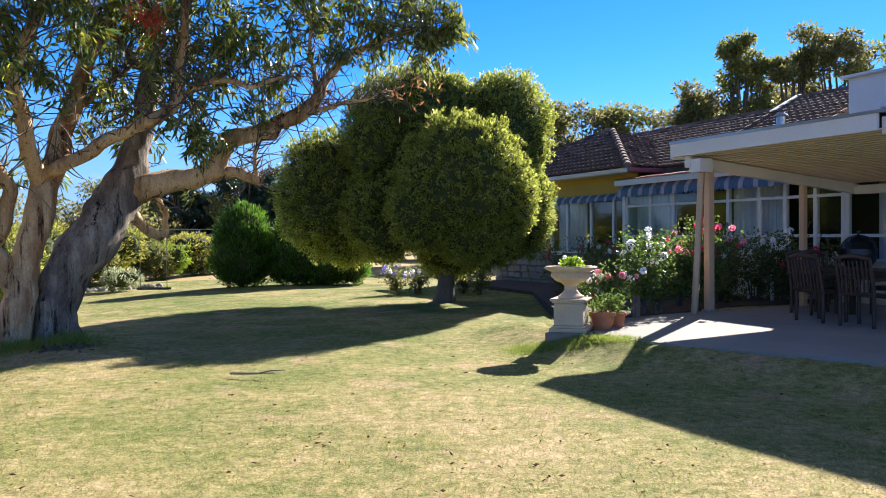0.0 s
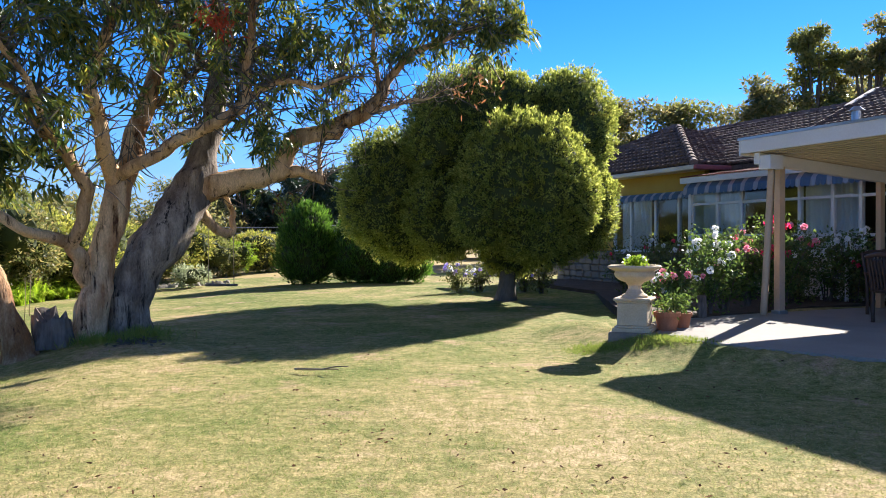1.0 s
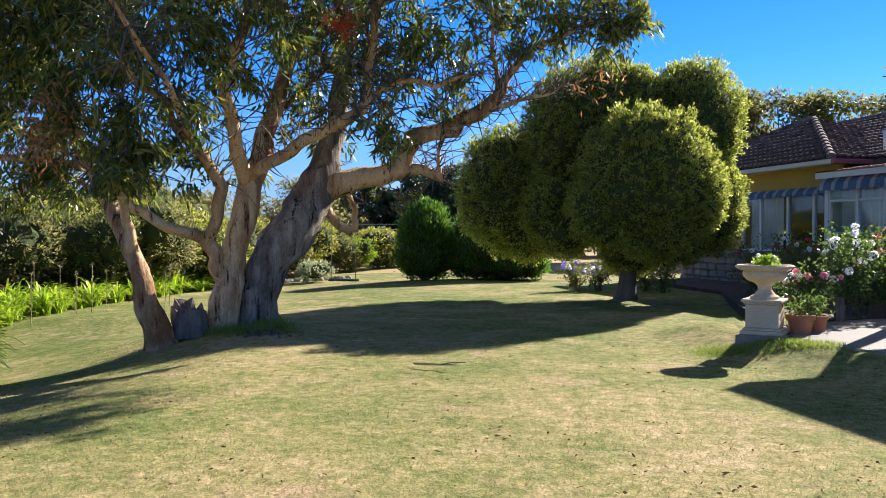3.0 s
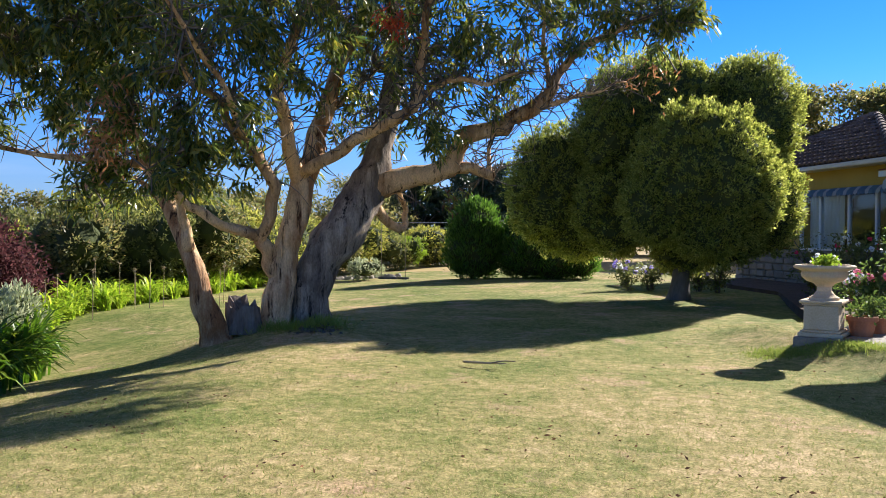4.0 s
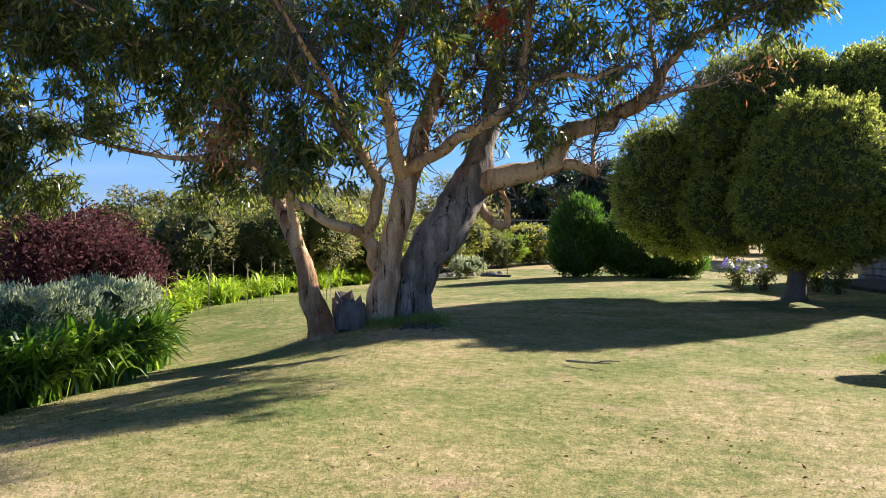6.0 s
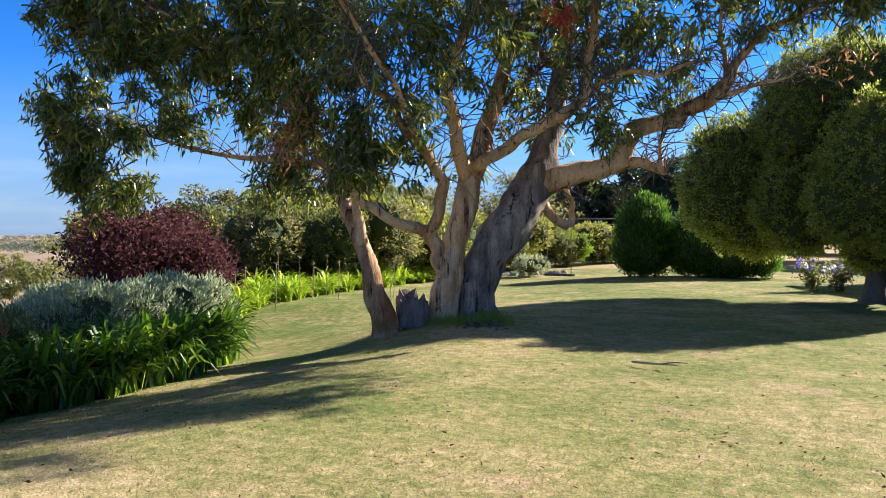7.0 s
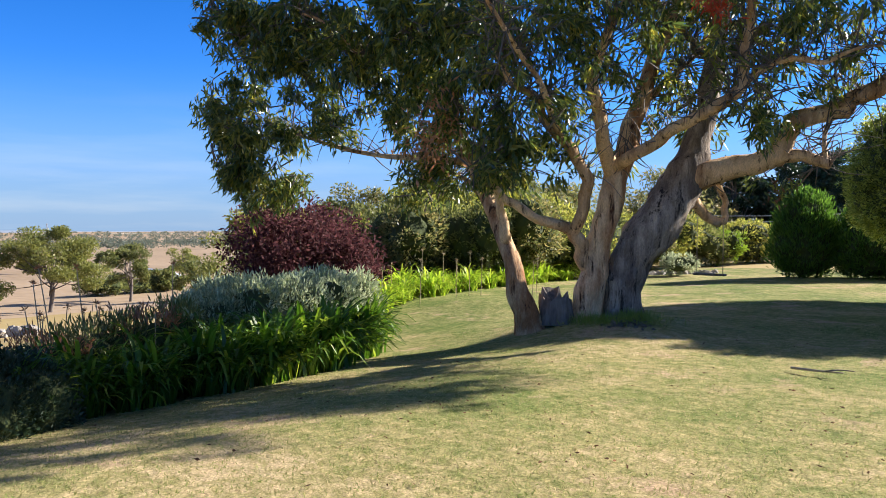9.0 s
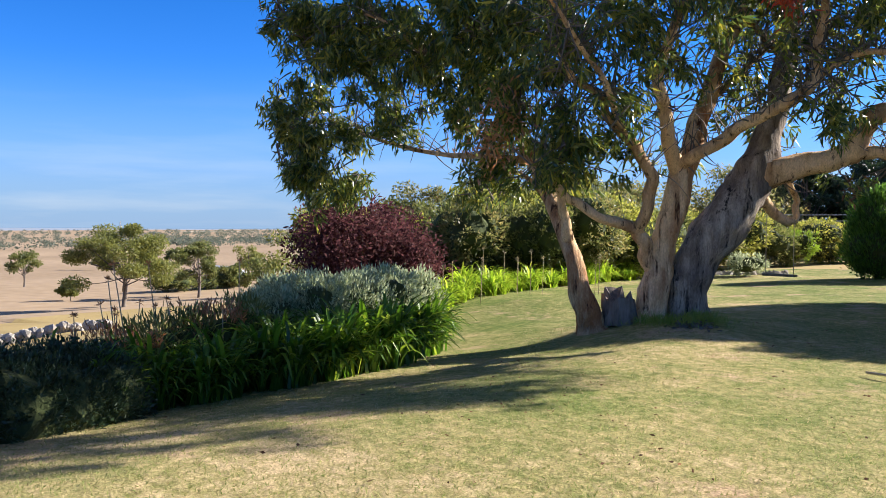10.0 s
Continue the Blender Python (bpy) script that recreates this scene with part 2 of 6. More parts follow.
# brighter copy of the strap leaves, with sunlight put into its yellow-green
YELLOW_STRAP = foliage("sun_tinted_strap_leaves", [(0.11, 0.19, 0.02), (0.19, 0.28, 0.03), (0.28, 0.33, 0.05)], 0.5, 0.4)
GRASS_BLADE = foliage("grass_blades", [(0.12, 0.16, 0.045), (0.19, 0.2, 0.075), (0.25, 0.225, 0.105), (0.32, 0.265, 0.145)], 0.35, 0.95, 0.05)
BANK_GRASS = foliage("green_bank_grass", [(0.1, 0.15, 0.03), (0.15, 0.2, 0.045), (0.22, 0.24, 0.07)], 0.35, 0.9, 0.1)
ROSE_LEAF = foliage("rose_leaves", [(0.035, 0.06, 0.015), (0.06, 0.1, 0.025), (0.12, 0.17, 0.04)], 0.4)
WHITE_PETAL = foliage("white_petals", [(0.75, 0.7, 0.66), (0.8, 0.66, 0.66)], 0.3, 0.6)
PINK_PETAL = foliage("pink_petals", [(0.6, 0.16, 0.22), (0.75, 0.35, 0.42)], 0.3, 0.6)
RED_PETAL = foliage("red_petals", [(0.55, 0.03, 0.08), (0.7, 0.08, 0.16)], 0.3, 0.6)
VIOLET_PETAL = foliage("violet_petals", [(0.25, 0.2, 0.5), (0.4, 0.33, 0.65)], 0.3, 0.6)
WHITE_PAINT = surface("white_paint", (0.66, 0.64, 0.6), (0.82, 0.8, 0.76), 1.5, 40, 0.5, 0.08)
CREAM_PAINT = surface("cream_paint", (0.6, 0.5, 0.38), (0.74, 0.65, 0.52), 1.5, 40, 0.5, 0.1)
POST_PAINT = surface("peach_paint", (0.5, 0.34, 0.2), (0.66, 0.47, 0.3), 1.5, 40, 0.55, 0.1)
YELLOW_WALL = surface("ochre_render", (0.42, 0.27, 0.05), (0.55, 0.37, 0.09), 1.2, 60, 0.85, 0.25)
TILE = surface("concrete_roof_tile", (0.07, 0.045, 0.036), (0.27, 0.18, 0.14), 2.5, 30, 0.9, 0.5, spread=0.14, spec=0.12)
IRON_RED = surface("red_painted_iron", (0.3, 0.06, 0.06), (0.42, 0.12, 0.11), 1.5, 40, 0.5, 0.1)
GREY_METAL = surface("galvanised_steel", (0.3, 0.32, 0.34), (0.5, 0.52, 0.54), 2, 40, 0.35, 0.05, metal=0.9)
AWNING_BLUE = surface("blue_awning_canvas", (0.14, 0.24, 0.38), (0.24, 0.37, 0.54), 2, 90, 0.85, 0.15)
AWNING_WHITE = surface("white_awning_canvas", (0.6, 0.63, 0.68), (0.72, 0.75, 0.8), 2, 90, 0.85, 0.15)
CURTAIN = surface("sheer_curtain", (0.68, 0.67, 0.65), (0.8, 0.79, 0.77), 2, 60, 0.9, 0.1)
# near-black walls and floors carry the unlit rooms' dimness in their colour
ROOM_DARK = surface("room_dimness", (0.05, 0.042, 0.035), (0.09, 0.075, 0.06), 1, 20, 0.9, 0.05)
STONE = surface("sandstone", (0.16, 0.13, 0.1), (0.36, 0.29, 0.22), 3, 40, 0.9, 0.5)
MORTAR = surface("mortar", (0.2, 0.18, 0.16), (0.3, 0.27, 0.24), 3, 50, 0.95, 0.4)
CAST_STONE = surface("cast_stone", (0.48, 0.36, 0.22), (0.74, 0.6, 0.42), 4, 60, 0.9, 0.35)
CONCRETE = surface("worn_concrete", (0.2, 0.185, 0.165), (0.37, 0.345, 0.305), 0.9, 50, 0.9, 0.3)
TERRACOTTA = surface("terracotta", (0.34, 0.12, 0.055), (0.5, 0.21, 0.11), 4, 50, 0.85, 0.2)
SOIL = surface("garden_soil", (0.045, 0.03, 0.02), (0.13, 0.09, 0.06), 3, 40, 0.95, 0.8)
TIMBER = surface("dark_stained_timber", (0.035, 0.018, 0.012), (0.1, 0.05, 0.03), 2, 40, 0.5, 0.2, stretch=(1, 1, 0.2))
BLACK_ENAMEL = surface("black_enamel", (0.012, 0.012, 0.013), (0.02, 0.02, 0.021), 2, 30, 0.25, 0.02)
ROCK = surface("pale_rock", (0.2, 0.18, 0.15), (0.42, 0.38, 0.33), 2, 20, 0.9, 0.6)
DEAD_WOOD = surface("weathered_dead_wood", (0.045, 0.036, 0.03), (0.26, 0.22, 0.18), 8, 30, 0.9, 0.8, stretch=(1, 1, 0.25))
STALK = surface("dry_stalk", (0.26, 0.2, 0.12), (0.48, 0.39, 0.24), 6, 40, 0.9, 0.1)
ROPE = surface("rope", (0.25, 0.2, 0.14), (0.4, 0.33, 0.24), 6, 60, 0.95, 0.2)
STEEL_GREY = surface("grey_steel", (0.25, 0.26, 0.28), (0.35, 0.36, 0.38), 2, 20, 0.6, 0.05)
# the blue of these hills is distance haze put into the colour
HILL_HAZE = surface("hazy_blue_hills", (0.2, 0.25, 0.33), (0.28, 0.33, 0.4), 0.002, 0.02, 0.95, 0.0)
HILL_DRY = surface("distant_dry_hills", (0.14, 0.16, 0.13), (0.5, 0.44, 0.34), 0.006, 0.02, 0.95, 0.0, spread=0.1, stretch=(1, 1, 3))
SHED_ROOF = surface("pale_blue_roof_sheet", (0.45, 0.5, 0.55), (0.6, 0.65, 0.7), 1, 10, 0.5, 0.05)

# ---- building helpers ----
rng = np.random.default_rng(7)


def polar(theta, distance, z=0.0):
    """A place by its bearing, in degrees to the left of +y, and its distance from the origin."""
    return Vector((-math.sin(radians(theta)) * distance, math.cos(radians(theta)) * distance, z))


def part(name, bm, material, parent=None, label="", smooth=False):
    me = bpy.data.meshes.new(name)
    bm.to_mesh(me)
    bm.free()
    me.materials.append(material)
    if smooth:
        me.polygons.foreach_set("use_smooth", [True] * len(me.polygons))
    ob = new(name, me)
    ob.parent = parent
    if label:
        tagged(ob, label)
    return ob


def mesh_part(name, verts, faces, material, parent=None, label="", smooth=False):
    me = bpy.data.meshes.new(name)
    me.from_pydata(verts, [], faces)
    me.materials.append(material)
    if smooth:
        me.polygons.foreach_set("use_smooth", [True] * len(me.polygons))
    ob = new(name, me)
    ob.parent = parent
    if label:
        tagged(ob, label)
    return ob


def thing(name, m, label, category, group="", kind=""):
    ob = new(name)
    ob.empty_display_size = 0.2
    ob.matrix_world = m
    return tagged(ob, label, category, group, kind)


def add_box(bm, x0, x1, y0, y1, z0, z1, bevel=0.0, m=None):
    r = bmesh.ops.create_cube(bm, size=1, matrix=Matrix.Translation(((x0 + x1) / 2, (y0 + y1) / 2, (z0 + z1) / 2)) @ Matrix.Diagonal((x1 - x0, y1 - y0, z1 - z0, 1)))
    vs = r["verts"]
    if bevel:
        es = list({e for v in vs for e in v.link_edges})
        vs = bmesh.ops.bevel(bm, geom=es, offset=bevel, segments=1, affect="EDGES", profile=0.5)["verts"]
    if m is not None:
        bmesh.ops.transform(bm, matrix=m, verts=list(vs))
    return bm


def box(x0, x1, y0, y1, z0, z1, bevel=0.0, m=None):
    return add_box(bmesh.new(), x0, x1, y0, y1, z0, z1, bevel, m)


def tube_data(points, radii, sides=8, wobble=0.0, flare=0.0, fineness=4):
    """Vertices and faces of a round limb through points, with uneven bark."""
    pts = np.array(points, float)
    rad = np.array(radii, float)
    # finer steps along a smooth curve
    n = len(pts)
    steps = n * fineness if n > 2 else 4
    u = np.linspace(0, n - 1, steps)
    fine = np.empty((steps, 3))
    fr = np.interp(u, range(n), rad)
    for k, t in enumerate(u):
        i = min(int(t), n - 2)
        f = t - i
        p0, p1, p2, p3 = pts[max(i - 1, 0)], pts[i], pts[i + 1], pts[min(i + 2, n - 1)]
        fine[k] = 0.5 * (2 * p1 + (p2 - p0) * f + (2 * p0 - 5 * p1 + 4 * p2 - p3) * f * f + (3 * p1 - p0 - 3 * p2 + p3) * f**3)
    verts, faces = [], []
    tang = np.gradient(fine, axis=0)
    tang /= np.linalg.norm(tang, axis=1)[:, None] + 1e-9
    ref = np.array([0.3, 0.9, 0.1])
    for k in range(steps):
        a = np.cross(tang[k], ref)
        a /= np.linalg.norm(a) + 1e-9
        b = np.cross(tang[k], a)
        for j in range(sides):
            th = 2 * math.pi * j / sides
            d = math.cos(th) * a + math.sin(th) * b
            w = 1 + wobble * (noise.noise(Vector(fine[k] * 2.2 + d * 1.3)) + 0.5 * noise.noise(Vector(fine[k] * 6 + d * 2.5)))
            if flare and k < 4:
                w *= 1 + flare * (4 - k) / 4 * (0.7 + 0.6 * math.cos(3 * th + 1))
            verts.append(tuple(fine[k] + d * fr[k] * w))
    for k in range(steps - 1):
        for j in range(sides):
            j2 = (j + 1) % sides
            faces.append((k * sides + j, k * sides + j2, (k + 1) * sides + j2, (k + 1) * sides + j))
    faces.append(tuple(range(sides))[::-1])
    faces.append(tuple((steps - 1) * sides + j for j in range(sides)))
    return verts, faces, fine, fr


def tube(name, points, radii, material, parent=None, sides=8, wobble=0.0, flare=0.0, label=""):
    v, f, _, _ = tube_data(points, radii, sides, wobble, flare)
    return mesh_part(name, v, f, material, parent, label, smooth=True)


def tubes(name, lines, material, parent=None, sides=4, label=""):
    """Many thin twigs in one mesh: lines of (points, radii)."""
    vs, fs = [], []
    for points, radii in lines:
        v, f, _, _ = tube_data(points, radii, sides, fineness=2)
        fs += [tuple(i + len(vs) for i in q) for q in f]
        vs += v
    return mesh_part(name, vs, fs, material, parent, label, smooth=True)


def unit(v):
    return v / (np.linalg.norm(v, axis=-1, keepdims=True) + 1e-9)


def leaf_mesh(name, base, along, length, width, material, parent=None, label="", belly=0.4, bend=0.0):
    """One kite-shaped blade for each base point, pointing along; bend droops the tip half."""
    n = len(base)
    along = unit(along)
    side = unit(np.cross(along, rng.normal(size=(n, 3))))
    length, width = np.broadcast_to(length, n)[:, None], np.broadcast_to(width, n)[:, None]
    mid = base + along * length * belly
    tip = base + along * length
    if bend:
        tip = tip - np.array([0, 0, 1.0]) * length * bend
    v = np.stack([base, mid + side * width / 2, tip, mid - side * width / 2], 1).reshape(-1, 3)
    me = bpy.data.meshes.new(name)
    me.vertices.add(4 * n)
    me.vertices.foreach_set("co", v.astype(np.float32).ravel())
    me.loops.add(4 * n)
    me.loops.foreach_set("vertex_index", np.arange(4 * n, dtype=np.int32))
    me.polygons.add(n)
    me.polygons.foreach_set("loop_start", np.arange(0, 4 * n, 4, dtype=np.int32))
    me.update(calc_edges=True)
    me.validate()
    me.materials.append(material)
    ob = new(name, me)
    ob.parent = parent
    if label:
        tagged(ob, label)
    return ob


def in_ball(n, squash=(1, 1, 1), shell=0.0):
    d = unit(rng.normal(size=(n, 3)))
    r = (shell + (1 - shell) * rng.random(n) ** (1 / 3))[:, None]
    return d * r * np.array(squash), d


# ---- ground ----


def fall(x, y):
    """Height of the land: a level lawn that falls away westward into a wide valley."""
    near = min(max((y - 7) / 5, 0), 1)
    w = -x - 8.6 - 4.9 * near - 0.12 * max(y - 16, 0)
    z = -0.12 * min(max(0.0, -x - 4.6), 9) * (1 - 0.72 * min(max((y - 9) / 5, 0), 1))
    if w > 0:
        z += float(np.interp(w, (0, 4, 14, 60, 200, 800, 2500, 4500), (0, -0.7, -2.4, -6.6, -11, -23, -37, -50)))
    if y < 0:
        z -= 0.02 * min(-y, 30)
    far = math.hypot(x, y)
    if far > 60:
        z += 0.8 * noise.noise(Vector((x * 0.02, y * 0.02, 0))) + min(3.5, far / 900) * noise.noise(Vector((x * 0.004, y * 0.004, 3)))
    # the bank up to the terrace, and the mound round the old tree
    dx, dy = x - 7.57, y - 14.5
    lx, ly = dx * 0.442 - dy * 0.897, dx * 0.897 + dy * 0.442
    edge = min(lx + 0.75, ly + 7.3 + (0.0 if lx < 2 else -0.45 * (lx - 2)))
    if lx < 30 and ly < 20:
        z += float(np.interp(edge, (-0.55, -0.1, 0.15, 0.5, 0.9), (0, 0.1, 0.205, 0.205, 0.06)))
    z += 0.24 * math.exp(-((x + 5.6) ** 2 + (y - 10.5) ** 2) / 1.9)
    if far < 60:
        z += 0.035 * noise.noise(Vector((x * 0.35, y * 0.35, 1)))
    return z


def build_ground():
    a = np.concatenate([np.linspace(0, 30, 100), 30 * (4800 / 30) ** np.linspace(0.02, 1, 60)])
    axis = np.concatenate([-a[:0:-1], a])
    n = len(axis)
    verts = [(float(x) - 2, float(y) + 8, fall(float(x) - 2, float(y) + 8)) for y in axis for x in axis]
    faces = [(j * n + i, j * n + i + 1, (j + 1) * n + i + 1, (j + 1) * n + i) for j in range(n - 1) for i in range(n - 1)]
    ob = mesh_part("ground", verts, faces, LAWN, smooth=True)
    ob.data.materials.append(PADDOCK)
    ob.data.materials.append(GOLDEN)
    for p in ob.data.polygons:
        c = p.center
        if -c.x - 8.6 - 4.9 * min(max((c.y - 7) / 5, 0), 1) - 0.12 * max(c.y - 16, 0) > 0.6 or c.y > 31 or math.hypot(c.x, c.y) > 45:
            p.material_index = 2 if math.hypot(c.x, c.y) < 62 else 1
    tagged(ob, "mown summer lawn, green and straw yellow, falling away to dry paddocks", "ground", kind="structure")


build_ground()

# ---- the house ----
HOUSE = pose(7.57, 14.5, 0, 0, 0, -63.77)


house = thing("house", HOUSE, "single-storey ochre and white house with dark tiled roofs and long windows", "house")


def window_run(name, x0, x1, y, z0, z1, mullions, rails, label, curtains=()):
    """A glazed wall: frame, mullions, rails and panes, in the plane at y, facing -y."""
    w = thing(name, Matrix(), label, "")
    w.parent = house
    xs = [x0, *mullions, x1]
    zs = [z0, *rails, z1]
    for k, x in enumerate(xs):
        part("window_frame" if k in (0, len(xs) - 1) else "mullion", box(x - 0.04, x + 0.04, y - 0.05, y + 0.05, z0, z1, 0.006), WHITE_PAINT, w)
    for a, b in zip(xs, xs[1:]):
        for k, z in enumerate(zs):
            part("sill" if k == 0 else "rail", box(a + 0.04, b - 0.04, y - (0.09 if k == 0 else 0.04), y + 0.04, z - 0.03, z + 0.03, 0.005), WHITE_PAINT, w)
        for c, d in zip(zs, zs[1:]):
            part("pane", box(a + 0.04, b - 0.04, y - 0.004, y + 0.004, c + 0.03, d - 0.03), GLASS, w).visible_shadow = False
    for a, b in curtains:
        n = int((b - a) / 0.03)
        vs, fs = [], []
        for i in range(n + 1):
            x = a + (b - a) * i / n
            yy = y + 0.2 + 0.045 * math.sin(i * 1.1) + 0.02 * math.sin(i * 0.37)
            vs += [(x, yy, z0 - 0.1), (x, yy + 0.02 * math.sin(i), z1)]
        for i in range(n):
            fs.append((2 * i, 2 * i + 2, 2 * i + 3, 2 * i + 1))
        mesh_part("curtain", vs, fs, CURTAIN, w, "white gathered sheer curtain", smooth=True)
    return w


# sunroom: low wall, long window band, lintel, ends and a room behind, coloured near-black for dimness
part("low_wall", box(-6.5, 5.0, -0.06, 0.1, 0.0, 1.0), CREAM_PAINT, house)
part("lintel", box(-6.5, 5.0, -0.06, 0.1, 2.56, 2.86), WHITE_PAINT, house)
part("end_wall", box(-6.56, -6.44, -0.07, 0.5, 0.0, 2.86), WHITE_PAINT, house, "white corner post of the sunroom")
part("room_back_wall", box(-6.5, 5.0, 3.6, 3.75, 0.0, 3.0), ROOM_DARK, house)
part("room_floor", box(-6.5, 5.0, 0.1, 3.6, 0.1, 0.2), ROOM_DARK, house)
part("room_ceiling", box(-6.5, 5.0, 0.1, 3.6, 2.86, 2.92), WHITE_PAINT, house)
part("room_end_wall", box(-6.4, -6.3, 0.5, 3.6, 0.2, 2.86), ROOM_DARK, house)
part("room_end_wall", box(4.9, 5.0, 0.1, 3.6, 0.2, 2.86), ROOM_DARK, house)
window_run("window_1", -6.44, -0.25, 0.0, 1.0, 2.56, (-5.55, -4.75, -3.9, -3.05, -2.2, -1.55, -0.85), (1.45, 2.22),
           "long white-framed sunroom windows with sheer curtains", ((-6.3, -4.8), (-3.1, -1.7)))
window_run("window_2", -0.17, 4.9, 0.0, 1.0, 2.56, (0.72, 1.6, 2.5, 3.4), (1.45, 2.25), "white-framed windows behind the covered patio, with lace curtains", ((0.3, 4.7),))

# wing with ochre wall over a stone base
part("ochre_wall", box(-14.0, -6.56, 0.45, 0.6, 2.5, 3.2), YELLOW_WALL, house)
part("ochre_wall", box(-14.0, -10.6, 0.45, 0.6, 1.0, 2.5), YELLOW_WALL, house)
part("stone_core", box(-14.0, -6.5, 0.47, 0.6, -0.4, 0.97), MORTAR, house)
part("wing_side_wall", box(-14.0, -13.85, 0.6, 5.0, -0.3, 3.2), YELLOW_WALL, house)
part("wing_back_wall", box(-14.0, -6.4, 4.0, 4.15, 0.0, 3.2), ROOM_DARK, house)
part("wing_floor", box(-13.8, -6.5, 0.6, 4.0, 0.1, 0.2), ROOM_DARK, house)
window_run("window_3", -10.6, -6.56, 0.5, 1.0, 2.5, (-9.75, -8.6, -7.6), (), "tall white-framed windows of the ochre wing", ((-10.5, -9.0),))


def awning(x0, x1, y, z, drop, out, label):
    """A striped canvas pelmet with a scalloped hem, folded strip by strip."""
    a = thing("awning", Matrix(), label, "")
    a.parent = house
    n = int((x1 - x0) / 0.13)
    w = (x1 - x0) / n
    for k in range(n):
        bm = bmesh.new()
        xa, xb = x0 + k * w, x0 + (k + 1) * w
        row = []
        for i in range(5):
            x = xa + (xb - xa) * i / 4
            hem = z - drop - 0.035 * math.sin(math.pi * i / 4)
            ripple = 0.012 * math.sin(i * 1.57 + k)
            row.append((bm.verts.new((x, y, z)), bm.verts.new((x, y - out, z - drop * 0.55)), bm.verts.new((x, y - out - 0.02 + ripple, hem))))
        for p, q in zip(row, row[1:]):
            bm.faces.new((p[0], p[1], q[1], q[0]))
            bm.faces.new((p[1], p[2], q[2], q[1]))
        bmesh.ops.solidify(bm, geom=bm.faces[:], thickness=0.006)
        part("stripe", bm, AWNING_WHITE if k % 3 == 0 else AWNING_BLUE, a)
    return a


awning(-6.5, -0.3, -0.1, 2.8, 0.32, 0.16, "blue and white striped scalloped awning over the sunroom windows")
awning(-10.6, -6.6, 0.42, 2.62, 0.18, 0.12, "faded blue and white striped awning on the ochre wing")

# sunroom roof of red corrugated iron
bm = bmesh.new()
rows = []
for i in range(0, 240):
    x = -6.6 + i * 0.03
    dz = 0.012 * math.sin(i * 2 * math.pi / 2.6)
    rows.append((bm.verts.new((x, -0.32, 2.9 + dz)), bm.verts.new((x, 1.2, 3.12 + dz))))
for p, q in zip(rows, rows[1:]):
    bm.faces.new((p[0], q[0], q[1], p[1]))
bmesh.ops.solidify(bm, geom=bm.faces[:], thickness=0.01)
part("iron_roof", bm, IRON_RED, house, "red corrugated iron sunroom roof", smooth=True)
part("sunroom_fascia", box(-6.6, 0.6, -0.3, -0.26, 2.74, 2.88, 0.006), WHITE_PAINT, house)


def roof_planes(name, x0, x1, y0, y1, z0, zr, hip0, hip1, ridge_y, label):
    """A tiled roof: timber deck, ridge caps and rows of tiles on the slopes that face the garden."""
    r = thing(name, Matrix(), label, "")
    r.parent = house
    a, b, c, d = (x0, y0, z0), (x1, y0, z0), (x1, y1, z0), (x0, y1, z0)
    e, f = (x0 + hip0, ridge_y, zr), (x1 - hip1, ridge_y, zr)
    low = [(p[0], p[1], p[2] - 0.1) for p in (a, b, c, d)]
    mesh_part("deck", [a, b, c, d, e, f, *low], [(0, 1, 5, 4), (1, 2, 5), (2, 3, 4, 5), (3, 0, 4), (6, 7, 1, 0), (7, 8, 2, 1), (8, 9, 3, 2), (9, 6, 0, 3), (9, 8, 7, 6)], TILE, r)
    for p, q in ((e, f), (a, e), (b, f)):
        v = Vector(q) - Vector(p)
        n = max(1, int(v.length / 0.34))
        if v.length < 0.2:
            continue
        turn = v.to_track_quat("X", "Z").to_matrix().to_4x4()
        for k in range(n):
            bm = bmesh.new()
            m = Matrix.Translation(Vector(p) + v * (k + 0.5) / n) @ turn @ pose(0, 0, 0.0, 0, 3)
            s = bmesh.ops.create_cone(bm, segments=10, radius1=0.11, radius2=0.1, depth=v.length / n + 0.04, cap_ends=True, matrix=m @ pose(0, 0, 0.02, 0, 90))
            part("ridge_cap", bm, TILE, r)
    return r, a, b, e, f


def tile_mesh():
    bm = bmesh.new()
    prof = ((0, 0.0), (0.04, 0.036), (0.085, 0.034), (0.12, 0.004), (0.17, 0.0), (0.215, 0.006))
    front = [bm.verts.new((x, -0.015, z + 0.065)) for x, z in prof]
    back = [bm.verts.new((x, 0.27, z + 0.005)) for x, z in prof]
    foot = [bm.verts.new((x, -0.015, z + 0.008)) for x, z in prof]
    for k in range(len(prof) - 1):
        bm.faces.new((front[k], front[k + 1], back[k + 1], back[k]))
        bm.faces.new((foot[k], foot[k + 1], front[k + 1], front[k]))
    me = bpy.data.meshes.new("tile")
    bm.to_mesh(me)
    bm.free()
    me.materials.append(TILE)
    return me


TILE_MESH = tile_mesh()
TILE_V = np.array([v.co[:] for v in TILE_MESH.vertices])
TILE_F = [tuple(p.vertices) for p in TILE_MESH.polygons]


